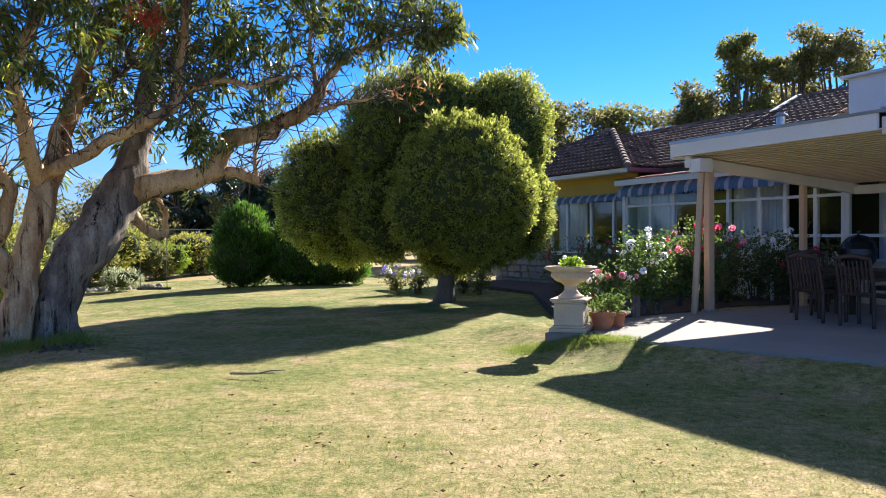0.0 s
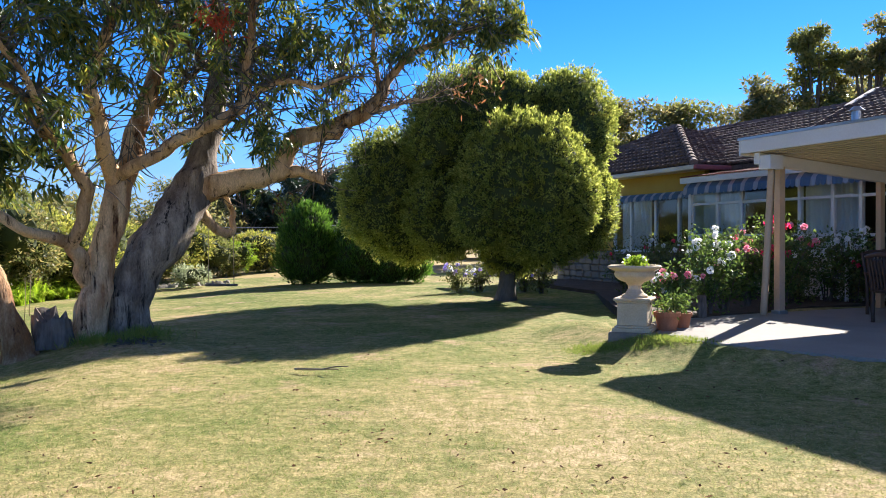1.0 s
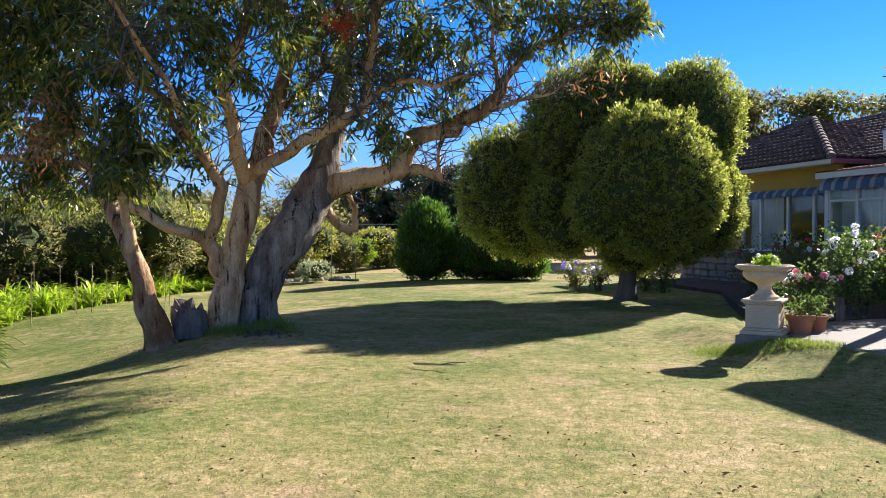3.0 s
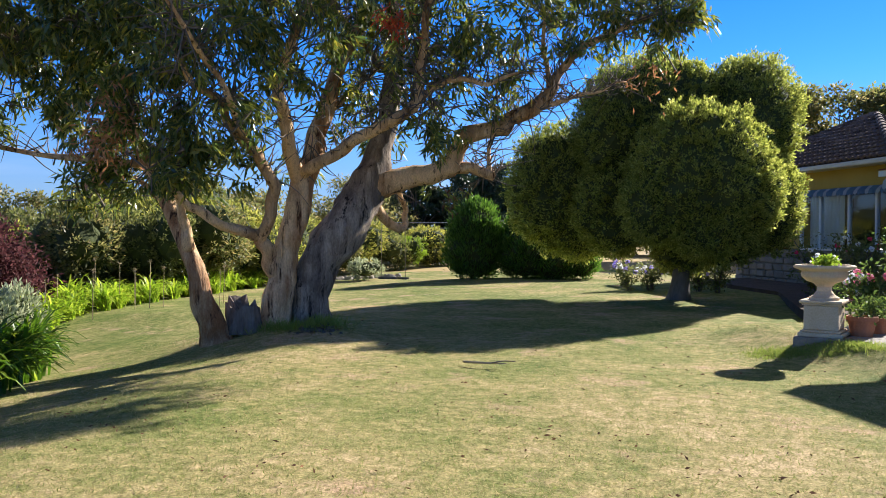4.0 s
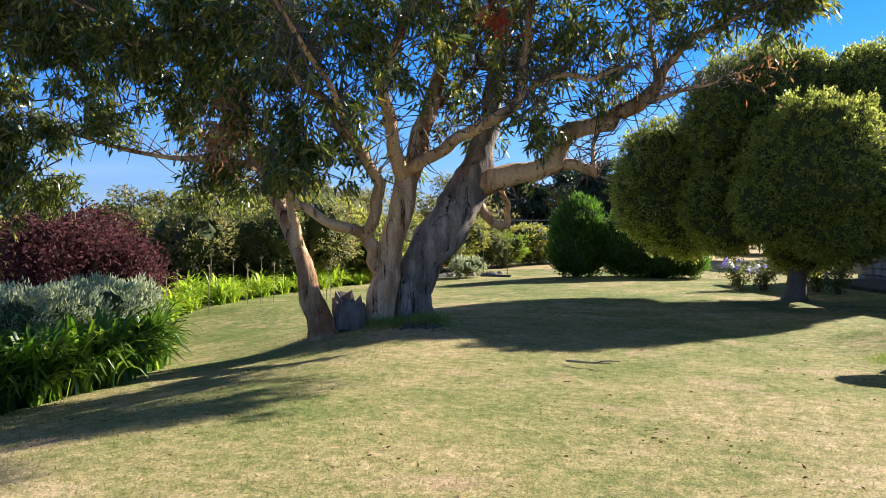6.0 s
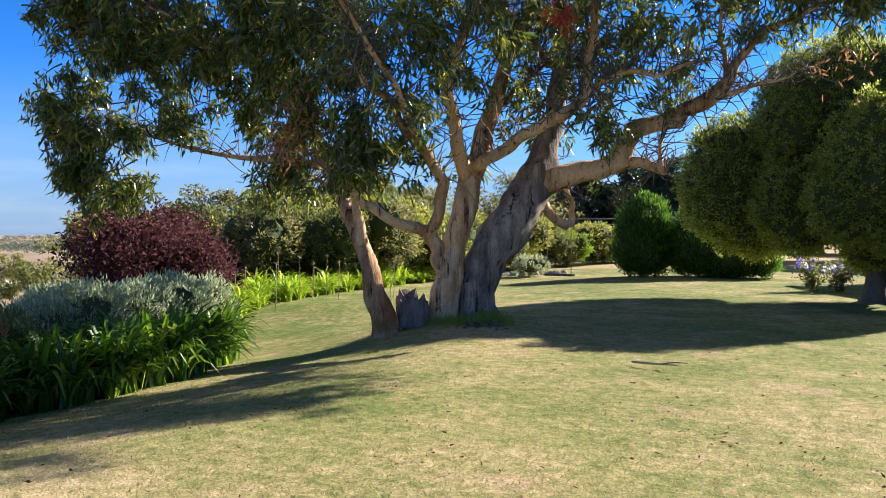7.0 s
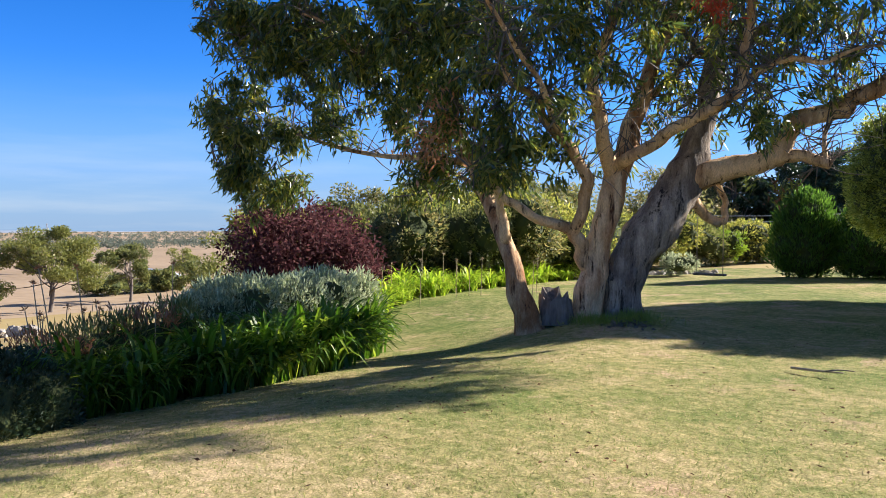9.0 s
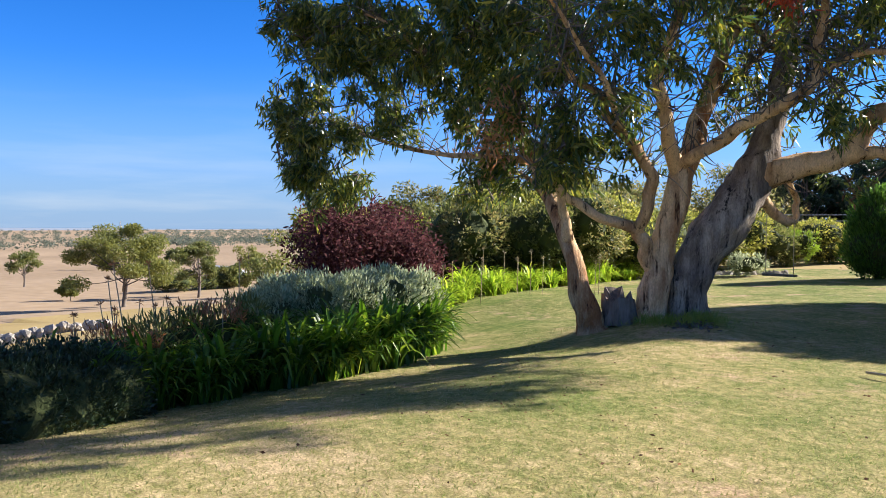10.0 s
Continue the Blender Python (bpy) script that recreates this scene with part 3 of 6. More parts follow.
def lay_tiles(roof, a, b, e, f, singles):
    """Rows of tiles on the slope with eave a to b and ridge e to f; the lowest ones single, the rest joined."""
    a, b, e, f = (Vector(p) for p in (a, b, e, f))
    x = (b - a).normalized()
    up = (e - a) - x * (e - a).dot(x)
    run = up.length
    y = up.normalized()
    z = x.cross(y)
    base = Matrix((x, y, z)).transposed().to_4x4()
    count, vs, fs = 0, [], []
    for r in range(int(run / 0.245) + 1):
        t = r * 0.245 / run
        lo, hi = a.lerp(e, t), b.lerp(f, t)
        s0, s1 = (lo - a).dot(x), (hi - a).dot(x)
        for k in range(int((s1 - s0 - 0.1) / 0.21)):
            s = s0 + 0.05 + k * 0.21
            m = Matrix.Translation(a + x * s + y * (r * 0.245) + z * 0.012) @ base @ pose(0, 0, random.uniform(0, 0.008), random.uniform(-0.8, 0.8), random.uniform(-0.6, 0.6), random.uniform(-0.7, 0.7))
            if count < singles:
                o = new("tile", TILE_MESH)
                o.parent = roof
                o.matrix_basis = m
                count += 1
            else:
                mm = np.array(m)
                n0 = len(vs)
                vs += [tuple(p) for p in TILE_V @ mm[:3, :3].T + mm[:3, 3]]
                fs += [tuple(i + n0 for i in q) for q in TILE_F]
    if vs:
        tagged(mesh_part("tile_field", vs, fs, TILE, roof, "rows of dark concrete tiles"), kind="stuff")


roof_w, a, b, e, f = roof_planes("wing_roof", -14.3, -6.3, -0.1, 5.0, 3.22, 4.72, 4.0, 3.75, 2.4, "dark tiled hipped roof over the ochre wing")
lay_tiles(roof_w, a, b, e, f, 150)
lay_tiles(roof_w, b, (-6.3, 5.0, 3.22), f, f, 60)
PITCH = 0.49
roof_m, a, b, e, f = roof_planes("main_roof", -11.4, -5.1, 0.9, 7.2, 3.2, 3.2 + 3.1 * PITCH, 0.0, 0.0, 4.0, "dark tiled gabled roof over the main house")
lay_tiles(roof_m, a, b, e, f, 150)
roof_u, a, b, e, f = roof_planes("upper_roof", -5.1, -2.4, 0.9, 8.4, 3.2, 3.2 + 3.8 * PITCH, 0.0, 0.0, 4.7, "tiled roof with a higher ridge and a pale verge")
lay_tiles(roof_u, a, b, e, f, 150)


def verge(x0, x1, y0, y1, parent):
    """A pale board up the roof's end, from y0 to y1 along the slope."""
    q = [(x, y, 3.2 + (y - 0.9) * PITCH + dz) for dz in (-0.12, 0.14) for x, y in ((x0, y0), (x1, y0), (x1, y1), (x0, y1))]
    mesh_part("verge", q, [(3, 2, 1, 0), (4, 5, 6, 7), (0, 1, 5, 4), (1, 2, 6, 5), (2, 3, 7, 6), (3, 0, 4, 7)], CREAM_PAINT, parent, "pale grey verge board")


verge(-5.25, -5.05, 3.75, 4.75, roof_u)
verge(-11.55, -11.38, 0.9, 4.0, roof_m)
part("main_front_wall", box(-10.5, 1.0, 1.2, 1.35, 2.95, 3.4), CREAM_PAINT, house)
part("back_wall", box(-10.9, 5.0, 7.0, 7.15, 0, 3.3), CREAM_PAINT, house)
part("gutter", box(-14.4, -6.2, -0.22, -0.1, 3.08, 3.2, 0.02), CREAM_PAINT, house, "cream roof gutter")
part("gutter", box(-6.22, -6.1, -0.2, 1.6, 3.08, 3.2, 0.02), IRON_RED, house, "faded red roof gutter")
part("soffit", box(-14.3, -6.3, -0.1, 0.45, 3.1, 3.14), CREAM_PAINT, house)

# roof ventilator
vent = thing("roof_vent", HOUSE @ pose(-3.55, 2.2, 3.95), "small galvanised roof ventilator on the tiles", "vent")
bm = bmesh.new()
bmesh.ops.create_cone(bm, segments=20, radius1=0.11, radius2=0.11, depth=0.45, cap_ends=True, matrix=pose(0, 0, 0.1))
part("pipe", bm, GREY_METAL, vent, smooth=False)
bm = bmesh.new()
bmesh.ops.create_cone(bm, segments=20, radius1=0.18, radius2=0.07, depth=0.1, cap_ends=True, matrix=pose(0, 0, 0.36))
part("cowl", bm, GREY_METAL, vent)

# white upper box with a small window
upper = thing("clerestory", HOUSE, "white weatherboard upper storey with a small window above the patio", "upper storey")
part("wall", box(-1.79, 5.0, 2.2, 3.6, 3.3, 4.82), WHITE_PAINT, upper)
part("cap", box(-1.9, 5.0, 2.05, 3.7, 4.82, 4.88, 0.01), WHITE_PAINT, upper)
part("window_frame", box(-0.75, 0.75, 2.15, 2.2, 4.15, 4.65, 0.01), WHITE_PAINT, upper)
part("pane", box(-0.69, 0.69, 2.135, 2.148, 4.2, 4.6), GLASS, upper)
part("eave_gutter", box(-0.55, 5.0, 1.4, 1.55, 3.95, 4.1, 0.02), WHITE_PAINT, upper)
part("eave", box(-0.5, 5.0, 1.55, 2.2, 4.02, 4.1), WHITE_PAINT, upper)

# ---- covered patio ----
patio = thing("patio_cover", HOUSE, "white patio roof with boarded ceiling on painted timber posts", "patio cover")
part("fascia", box(-0.26, 3.3, -4.18, -4.13, 2.75, 3.0, 0.008), WHITE_PAINT, patio)
part("end_fascia", box(-0.3, -0.26, -4.18, -0.3, 2.72, 2.98, 0.008), WHITE_PAINT, patio)
part("lower_fascia", box(3.3, 9.0, -4.1, -4.05, 2.7, 2.92, 0.008), WHITE_PAINT, patio)
nb = 30
for k in range(nb):
    y0 = -4.13 + k * 4.1 / nb
    z0 = 2.76 - 0.36 * k / nb
    part("ceiling_board", box(-0.26, 9.0, y0 + 0.003, y0 + 4.1 / nb - 0.003, z0, z0 + 0.02), CREAM_PAINT, patio)
mesh_part("roof_sheet", [(-0.3, -4.2, 2.96), (9, -4.2, 2.96), (9, 0.3, 2.72), (-0.3, 0.3, 2.72), (-0.3, -4.2, 3.0), (9, -4.2, 3.0), (9, 0.3, 2.76), (-0.3, 0.3, 2.76)],
          [(3, 2, 1, 0), (4, 5, 6, 7), (0, 1, 5, 4), (1, 2, 6, 5), (2, 3, 7, 6), (3, 0, 4, 7)], GREY_METAL, patio, "weathered sheet roofing")
bm = bmesh.new()
add_box(bm, -0.06, 0.06, -4.1, 0.0, -0.18, 0.0, 0.006, m=Matrix.Translation((0, 0, 2.75)) @ Matrix(((1, 0, 0, 0), (0, 1, 0, 0), (0, -0.088, 1, -0.36), (0, 0, 0, 1))))
part("beam", bm, WHITE_PAINT, patio)
part("wall_beam", box(0.06, 9.0, -0.16, -0.08, 2.2, 2.36, 0.006), WHITE_PAINT, patio)
part("post", box(-0.06, 0.06, -3.69, -3.57, 0.26, 2.56, 0.006), POST_PAINT, patio)
part("post", box(-0.05, 0.05, -1.47, -1.37, 0.22, 2.38, 0.006), POST_PAINT, patio)
part("post_foot", box(-0.09, 0.09, -3.72, -3.54, 0.2, 0.27, 0.01), GREY_METAL, patio)
tube("brace_post", [(0.1, -4.05, 0.2), (0.13, -4.0, 1.3), (0.16, -3.95, 2.5)], [0.06, 0.06, 0.06], POST_PAINT, patio, sides=4)
part("bracket", box(0.02, 0.26, -4.08, -3.8, 2.48, 2.7, 0.01), WHITE_PAINT, patio)

# terrace slab
outline = [(-0.15, 0.0), (-0.15, -5.6), (0.25, -6.3), (1.0, -6.8), (1.9, -6.97), (3.2, -6.5), (4.6, -5.8), (9.0, -3.7), (9.0, 0.0)]
bm = bmesh.new()
low = [bm.verts.new((x, y, -0.1)) for x, y in outline]
top = [bm.verts.new((x, y, 0.22)) for x, y in outline]
n = len(outline)
bm.faces.new(top[::-1])
for k in range(n):
    bm.faces.new((low[k], top[k], top[(k + 1) % n], low[(k + 1) % n]))
bmesh.ops.recalc_face_normals(bm, faces=bm.faces[:])
slab = part("pavement", bm, CONCRETE, None)
slab.matrix_world = HOUSE
tagged(slab, "worn pale concrete patio slab", "pavement", kind="structure")

# ---- the old gum tree ----
TREE = Vector((-5.70, 10.56, 0))
ACROSS = Vector((0.856, 0.5165, 0))


def tree_place(s, h, q):
    """s metres across the tree's broad side, h up, q metres back through the crown."""
    eye = Vector((-0.07, 0.06, 1.5))
    p = TREE + ACROSS * s + Vector((0, 0, h))
    return eye + (p - eye) * (1 + q / 11.9)


gum = thing("gum_tree", Matrix(), "old spreading gum tree with several leaning trunks and pale peeling bark", "tree")
TIPS = []
BARE = []


def limb(name, material, points, sides=12, wobble=0.24, flare=0.0, sprout=True, girth=1.12, kink=0.075):
    ps, rs = [], []
    for k, (s, h, q, r) in enumerate(points):
        r *= girth
        if k:
            # a crooked bend between each two joints
            a, pr = ps[-1], rs[-1]
            b = tree_place(s, h, q)
            ps.append((a + b) / 2 + Vector(rng.normal(size=3)) * kink * min((b - a).length, 0.6))
            rs.append((pr + r) / 2)
        ps.append(tree_place(s, h, q))
        rs.append(r)
    v, f, line, rad = tube_data(ps, rs, sides, wobble, flare)
    mesh_part(name, v, f, material, gum, smooth=True)
    for p, r in zip(line, rad):
        if sprout and 0.012 < r < 0.12 and p[2] > 2.2:
            for _ in range(2):
                d = unit(rng.normal(size=3) + (0, 0, 0.7))
                ln = rng.uniform(0.25, 0.8)
                k1 = p + d * ln * 0.5 + rng.normal(size=3) * 0.07
                k2 = k1 + unit(d + rng.normal(size=3) * 0.5) * ln * 0.5
                BARE.append(([p, k1, k2], [min(r * 0.5, 0.014), 0.008, 0.003]))
    if sprout:
        for p, r in zip(line, rad):
            high = (p[2] > 3.0 and (Vector(p) - TREE).dot(ACROSS) < 2.6) or p[2] > 4.6
            if r < 0.075 and high and rng.random() < 0.7:
                TIPS.append((p, r))


limb("trunk", BARK_DARK, [(0.55, -0.31, 0.0, 0.326), (0.46, 0.09, 0.0, 0.257), (0.41, 0.57, 0.0, 0.249), (0.61, 1.06, 0.0, 0.274), (0.95, 1.55, 0.0, 0.292), (1.25, 2.04, 0.1, 0.266), (1.44, 2.49, 0.2, 0.206), (1.61, 3.10, 0.3, 0.146), (1.72, 3.82, 0.5, 0.129), (1.77, 4.42, 0.7, 0.103), (1.66, 5.20, 1.0, 0.086), (1.77, 6.05, 1.2, 0.051)], 26, 0.22, 0.35, girth=1.16, kink=0.03)
limb("trunk", BARK_PALE, [(-0.12, -0.26, -0.2, 0.232), (-0.05, 0.27, -0.2, 0.180), (0.03, 0.82, -0.2, 0.154), (0.15, 1.42, -0.2, 0.146), (0.31, 2.11, -0.1, 0.146), (0.50, 2.64, 0.1, 0.129), (0.67, 3.22, 0.3, 0.111), (0.81, 3.74, 0.5, 0.094), (1.12, 4.38, 0.8, 0.077), (1.30, 5.11, 1.1, 0.060), (1.51, 5.97, 1.4, 0.043)], 20, 0.2, 0.3, girth=1.25, kink=0.04)
limb("trunk", BARK_PALE, [(-0.89, -0.26, -0.5, 0.232), (-0.99, 0.18, -0.5, 0.180), (-1.15, 0.69, -0.5, 0.137), (-1.29, 1.21, -0.4, 0.111), (-1.60, 1.94, 0.0, 0.103), (-1.84, 2.45, 0.3, 0.086), (-2.14, 3.22, 0.8, 0.077), (-2.52, 4.00, 1.2, 0.060), (-3.04, 4.77, 1.6, 0.043), (-3.29, 5.71, 2.0, 0.026)], 18, 0.2, 0.25, girth=1.0, kink=0.05)
limb("limb", BARK_LIMB, [(1.30, 2.1, 0.1, 0.19), (2.0, 2.34, 0.0, 0.15), (2.61, 2.52, -0.1, 0.14), (2.73, 2.76, -0.1, 0.12), (2.84, 2.97, -0.2, 0.118), (3.14, 3.07, -0.2, 0.115), (3.51, 3.15, -0.3, 0.11), (3.6, 3.28, -0.3, 0.1), (3.95, 3.42, -0.4, 0.105), (4.14, 3.59, -0.4, 0.095), (4.34, 3.79, -0.5, 0.072), (4.41, 4.01, -0.5, 0.062), (4.75, 4.41, -0.6, 0.05), (5.17, 4.66, -0.6, 0.042), (5.81, 4.99, -0.7, 0.03), (6.43, 5.23, -0.8, 0.016)], kink=0.03)
limb("limb", BARK_LIMB, [(2.61, 2.52, -0.1, 0.085), (2.97, 2.5, -0.2, 0.072), (3.34, 2.37, -0.3, 0.068)])
limb("limb", BARK_LIMB, [(4.08, 3.46, -0.4, 0.045), (4.54, 3.62, -0.4, 0.034), (4.88, 3.74, -0.4, 0.026), (5.45, 3.95, -0.5, 0.014), (5.85, 3.9, -0.5, 0.008)])
limb("limb", BARK_LIMB, [(3.28, 2.40, -0.3, 0.027), (3.25, 2.75, -0.3, 0.027), (3.33, 3.04, -0.3, 0.024)])
limb("limb", BARK_LIMB, [(1.29, 1.98, 0.3, 0.089), (1.51, 1.78, 0.5, 0.075), (1.78, 1.54, 0.8, 0.062), (1.90, 1.58, 0.9, 0.048), (1.90, 1.85, 0.9, 0.041), (1.78, 2.13, 0.7, 0.038), (1.64, 2.18, 0.5, 0.034)])
limb("limb", BARK_LIMB, [(0.31, 2.19, -0.1, 0.110), (0.15, 2.69, -0.4, 0.096), (0.07, 3.18, -0.6, 0.082), (-0.02, 3.65, -0.8, 0.069), (0.14, 4.17, -1.0, 0.055), (0.44, 4.77, -1.2, 0.041), (0.39, 5.71, -1.4, 0.027)])
limb("limb", BARK_LIMB, [(0.35, 2.37, -0.2, 0.082), (0.91, 2.69, -0.6, 0.075), (1.42, 3.04, -0.9, 0.072), (1.90, 3.31, -1.2, 0.069), (2.13, 3.82, -1.3, 0.062), (2.21, 4.42, -1.4, 0.051), (2.35, 5.20, -1.5, 0.041), (2.71, 6.14, -1.6, 0.021)])
limb("limb", BARK_LIMB, [(1.90, 3.27, -1.2, 0.048), (2.32, 3.70, -1.3, 0.041), (2.84, 3.89, -1.4, 0.034), (3.48, 3.93, -1.5, 0.024), (4.00, 4.04, -1.6, 0.014)])
limb("limb", BARK_LIMB, [(0.03, 0.74, -0.2, 0.110), (-0.15, 1.17, -0.4, 0.089), (-0.29, 1.38, -0.5, 0.082), (-0.14, 1.72, -0.7, 0.075), (-0.07, 2.15, -0.8, 0.072), (-0.24, 2.45, -0.9, 0.069), (-0.51, 2.80, -1.0, 0.062), (-0.76, 3.12, -1.2, 0.055), (-0.91, 3.44, -1.4, 0.048), (-1.32, 3.82, -1.7, 0.038), (-1.49, 4.17, -1.9, 0.027)])
limb("limb", BARK_LIMB, [(-0.29, 1.41, -0.5, 0.069), (-0.72, 1.54, -0.7, 0.062), (-1.13, 1.80, -0.9, 0.055), (-1.48, 2.07, -1.1, 0.045), (-1.84, 2.37, -1.3, 0.027)])
limb("limb", BARK_LIMB, [(-1.28, 1.25, -0.5, 0.082), (-1.32, 1.55, -0.6, 0.062), (-1.41, 1.94, -0.7, 0.048), (-1.56, 2.37, -0.8, 0.034)])
limb("limb", BARK_LIMB, [(-1.84, 2.45, 0.3, 0.055), (-2.52, 2.50, 0.5, 0.045), (-3.21, 2.55, 0.8, 0.038), (-3.89, 2.69, 1.0, 0.031), (-4.49, 2.88, 1.2, 0.021), (-5.01, 3.01, 1.4, 0.014)])
limb("limb", BARK_LIMB, [(-2.14, 3.22, 0.8, 0.048), (-2.69, 3.74, 0.7, 0.041), (-3.29, 4.12, 0.5, 0.034), (-3.89, 4.47, 0.3, 0.027), (-4.49, 4.77, 0.1, 0.017)])
limb("limb", BARK_LIMB, [(-0.46, 2.78, -1.0, 0.048), (-0.81, 3.65, -1.8, 0.034), (-1.32, 4.42, -2.4, 0.027), (-1.84, 5.28, -2.8, 0.021)])
limb("limb", BARK_LIMB, [(4.27, 3.84, -0.5, 0.034), (4.17, 4.42, -0.4, 0.027), (4.25, 5.11, -0.3, 0.021)])
limb("limb", BARK_LIMB, [(3.35, 3.16, -0.3, 0.034), (3.31, 3.52, -0.1, 0.027), (3.57, 3.82, 0.0, 0.021), (3.74, 4.42, 0.2, 0.017)])
limb("limb", BARK_LIMB, [(1.72, 3.82, 0.5, 0.055), (1.34, 4.25, 0.9, 0.041), (0.91, 4.77, 1.4, 0.034), (0.57, 5.63, 1.8, 0.021)])
limb("limb", BARK_LIMB, [(1.77, 4.42, 0.7, 0.055), (2.20, 4.94, 1.2, 0.041), (2.80, 5.45, 1.6, 0.034), (3.48, 6.05, 2.0, 0.021)])
limb("limb", BARK_LIMB, [(1.12, 4.38, 0.8, 0.041), (0.65, 5.02, 1.5, 0.034), (0.22, 5.71, 2.0, 0.021)])
limb("limb", BARK_LIMB, [(0.67, 3.22, 0.3, 0.041), (1.12, 3.65, 0.6, 0.034), (1.51, 4.00, 0.9, 0.021)])
limb("limb", BARK_LIMB, [(-1.60, 1.94, 0.0, 0.048), (-1.92, 2.19, 0.5, 0.034), (-2.52, 2.28, 1.0, 0.027), (-2.86, 2.11, 1.3, 0.014)])

# twigs sprout from the thinner wood; leaves hang from them and from the masses of the crown
twigs = list(BARE)
for p, r in TIPS:
    for _ in range(3):
        d = unit(rng.normal(size=3) * (1, 1, 0.8) + (0, 0, 0.5))
        ln = rng.uniform(0.3, 0.9)
        m1 = p + d * ln * 0.5 + rng.normal(size=3) * 0.06
        m2 = p + d * ln + rng.normal(size=3) * 0.12
        twigs.append(([p, m1, m2], [min(r, 0.016), 0.009, 0.004]))
MASSES = []


def mass(s, h, q, w, t, n):
    MASSES.append((tree_place(s, h, q), w, t, n))


mass(-5.27, 4.17, 0.8, 0.69, 0.77, 240)
mass(-5.35, 2.97, 0.8, 0.60, 0.60, 190)
mass(-5.18, 2.11, 0.8, 0.60, 0.43, 120)
mass(-4.49, 3.48, 1.0, 0.69, 0.86, 170)
mass(-4.41, 4.60, 0.6, 0.77, 0.69, 240)
mass(-3.55, 4.42, 0.4, 0.77, 0.77, 260)
mass(-3.64, 3.40, 0.8, 0.60, 0.60, 90)
mass(-2.69, 4.42, 0.0, 0.77, 0.77, 290)
mass(-2.52, 3.31, 0.3, 0.69, 0.60, 160)
mass(-2.18, 2.37, 0.6, 0.51, 0.43, 90)
mass(-2.52, 2.11, 0.9, 0.60, 0.34, 60)
mass(-1.75, 4.42, -0.6, 0.77, 0.77, 300)
mass(-1.84, 3.31, -0.6, 0.60, 0.60, 150)
mass(-1.41, 2.62, -1.0, 0.51, 0.43, 130)
mass(-0.81, 4.42, -1.2, 0.77, 0.69, 240)
mass(-0.81, 3.31, -1.4, 0.51, 0.51, 110)
mass(-0.55, 2.54, -1.0, 0.34, 0.34, 50)
mass(0.14, 4.42, -1.0, 0.69, 0.69, 160)
mass(0.65, 3.91, -0.4, 0.43, 0.51, 70)
mass(1.25, 3.31, 0.4, 0.43, 0.51, 80)
mass(0.91, 4.77, 0.6, 0.69, 0.51, 130)
mass(1.77, 4.77, 0.8, 0.69, 0.51, 120)
mass(2.54, 4.42, -1.0, 0.77, 0.60, 180)
mass(2.37, 3.22, -1.1, 0.50, 0.4, 90)
mass(2.88, 3.48, -0.5, 0.43, 0.34, 40)
mass(3.40, 4.42, -0.4, 0.77, 0.60, 100)
mass(4.17, 4.60, -0.4, 0.69, 0.45, 70)
mass(3.48, 3.74, -0.4, 0.45, 0.3, 22)
mass(4.94, 4.95, -0.5, 0.6, 0.35, 60)
mass(5.71, 4.94, -0.7, 0.51, 0.39, 80)
mass(6.4, 4.95, -0.7, 0.42, 0.36, 90)
mass(6.75, 5.2, -0.8, 0.35, 0.45, 90)
mass(6.0, 5.6, -0.7, 0.6, 0.3, 90)
mass(6.4, 4.5, -0.7, 0.22, 0.22, 16)
mass(-5.75, 4.9, 0.9, 0.45, 0.6, 160)
mass(-5.55, 2.5, 0.9, 0.4, 0.4, 90)
mass(-4.75, 2.0, 0.9, 0.3, 0.25, 40)
mass(2.54, 2.11, 0.6, 0.26, 0.21, 18)
mass(0.39, 2.5, 2.4, 0.60, 0.3, 24)
mass(1.60, 2.88, 0.6, 0.34, 0.34, 40)
mass(-5.78, 3.40, 1.0, 0.34, 0.51, 50)
mass(-1.32, 2.11, 0.4, 0.43, 0.30, 60)
mass(-4.75, 5.63, 1.0, 1.03, 0.77, 260)
mass(-3.21, 5.71, 0.6, 1.11, 0.77, 300)
mass(-1.66, 5.88, 0.0, 1.11, 0.77, 300)
mass(-0.03, 5.88, -0.4, 1.11, 0.77, 280)
mass(1.60, 5.88, 0.3, 1.11, 0.77, 250)
mass(3.14, 5.71, 0.2, 1.11, 0.77, 230)
mass(4.68, 5.54, -0.2, 0.94, 0.60, 150)
mass(-1.32, 6.83, 1.0, 1.72, 0.69, 250)
mass(1.25, 6.91, 1.0, 1.72, 0.69, 220)
mass(3.6, 6.2, -1.2, 1.3, 0.5, 170)
mass(2.4, 6.0, -1.4, 1.2, 0.5, 160)
mass(4.7, 6.4, -1.6, 1.2, 0.5, 150)
mass(1.2, 6.1, -1.8, 1.2, 0.5, 130)
mass(6.8, 6.5, -1.3, 0.9, 0.4, 170)
mass(6.0, 6.9, -1.5, 0.9, 0.4, 130)
mass(3.2, 5.7, -2.4, 1.0, 0.4, 90)
mass(4.6, 5.9, -2.6, 1.1, 0.5, 70)
mass(1.6, 5.8, -3.0, 1.0, 0.5, 60)
mass(0.0, 6.2, -3.2, 1.1, 0.6, 60)

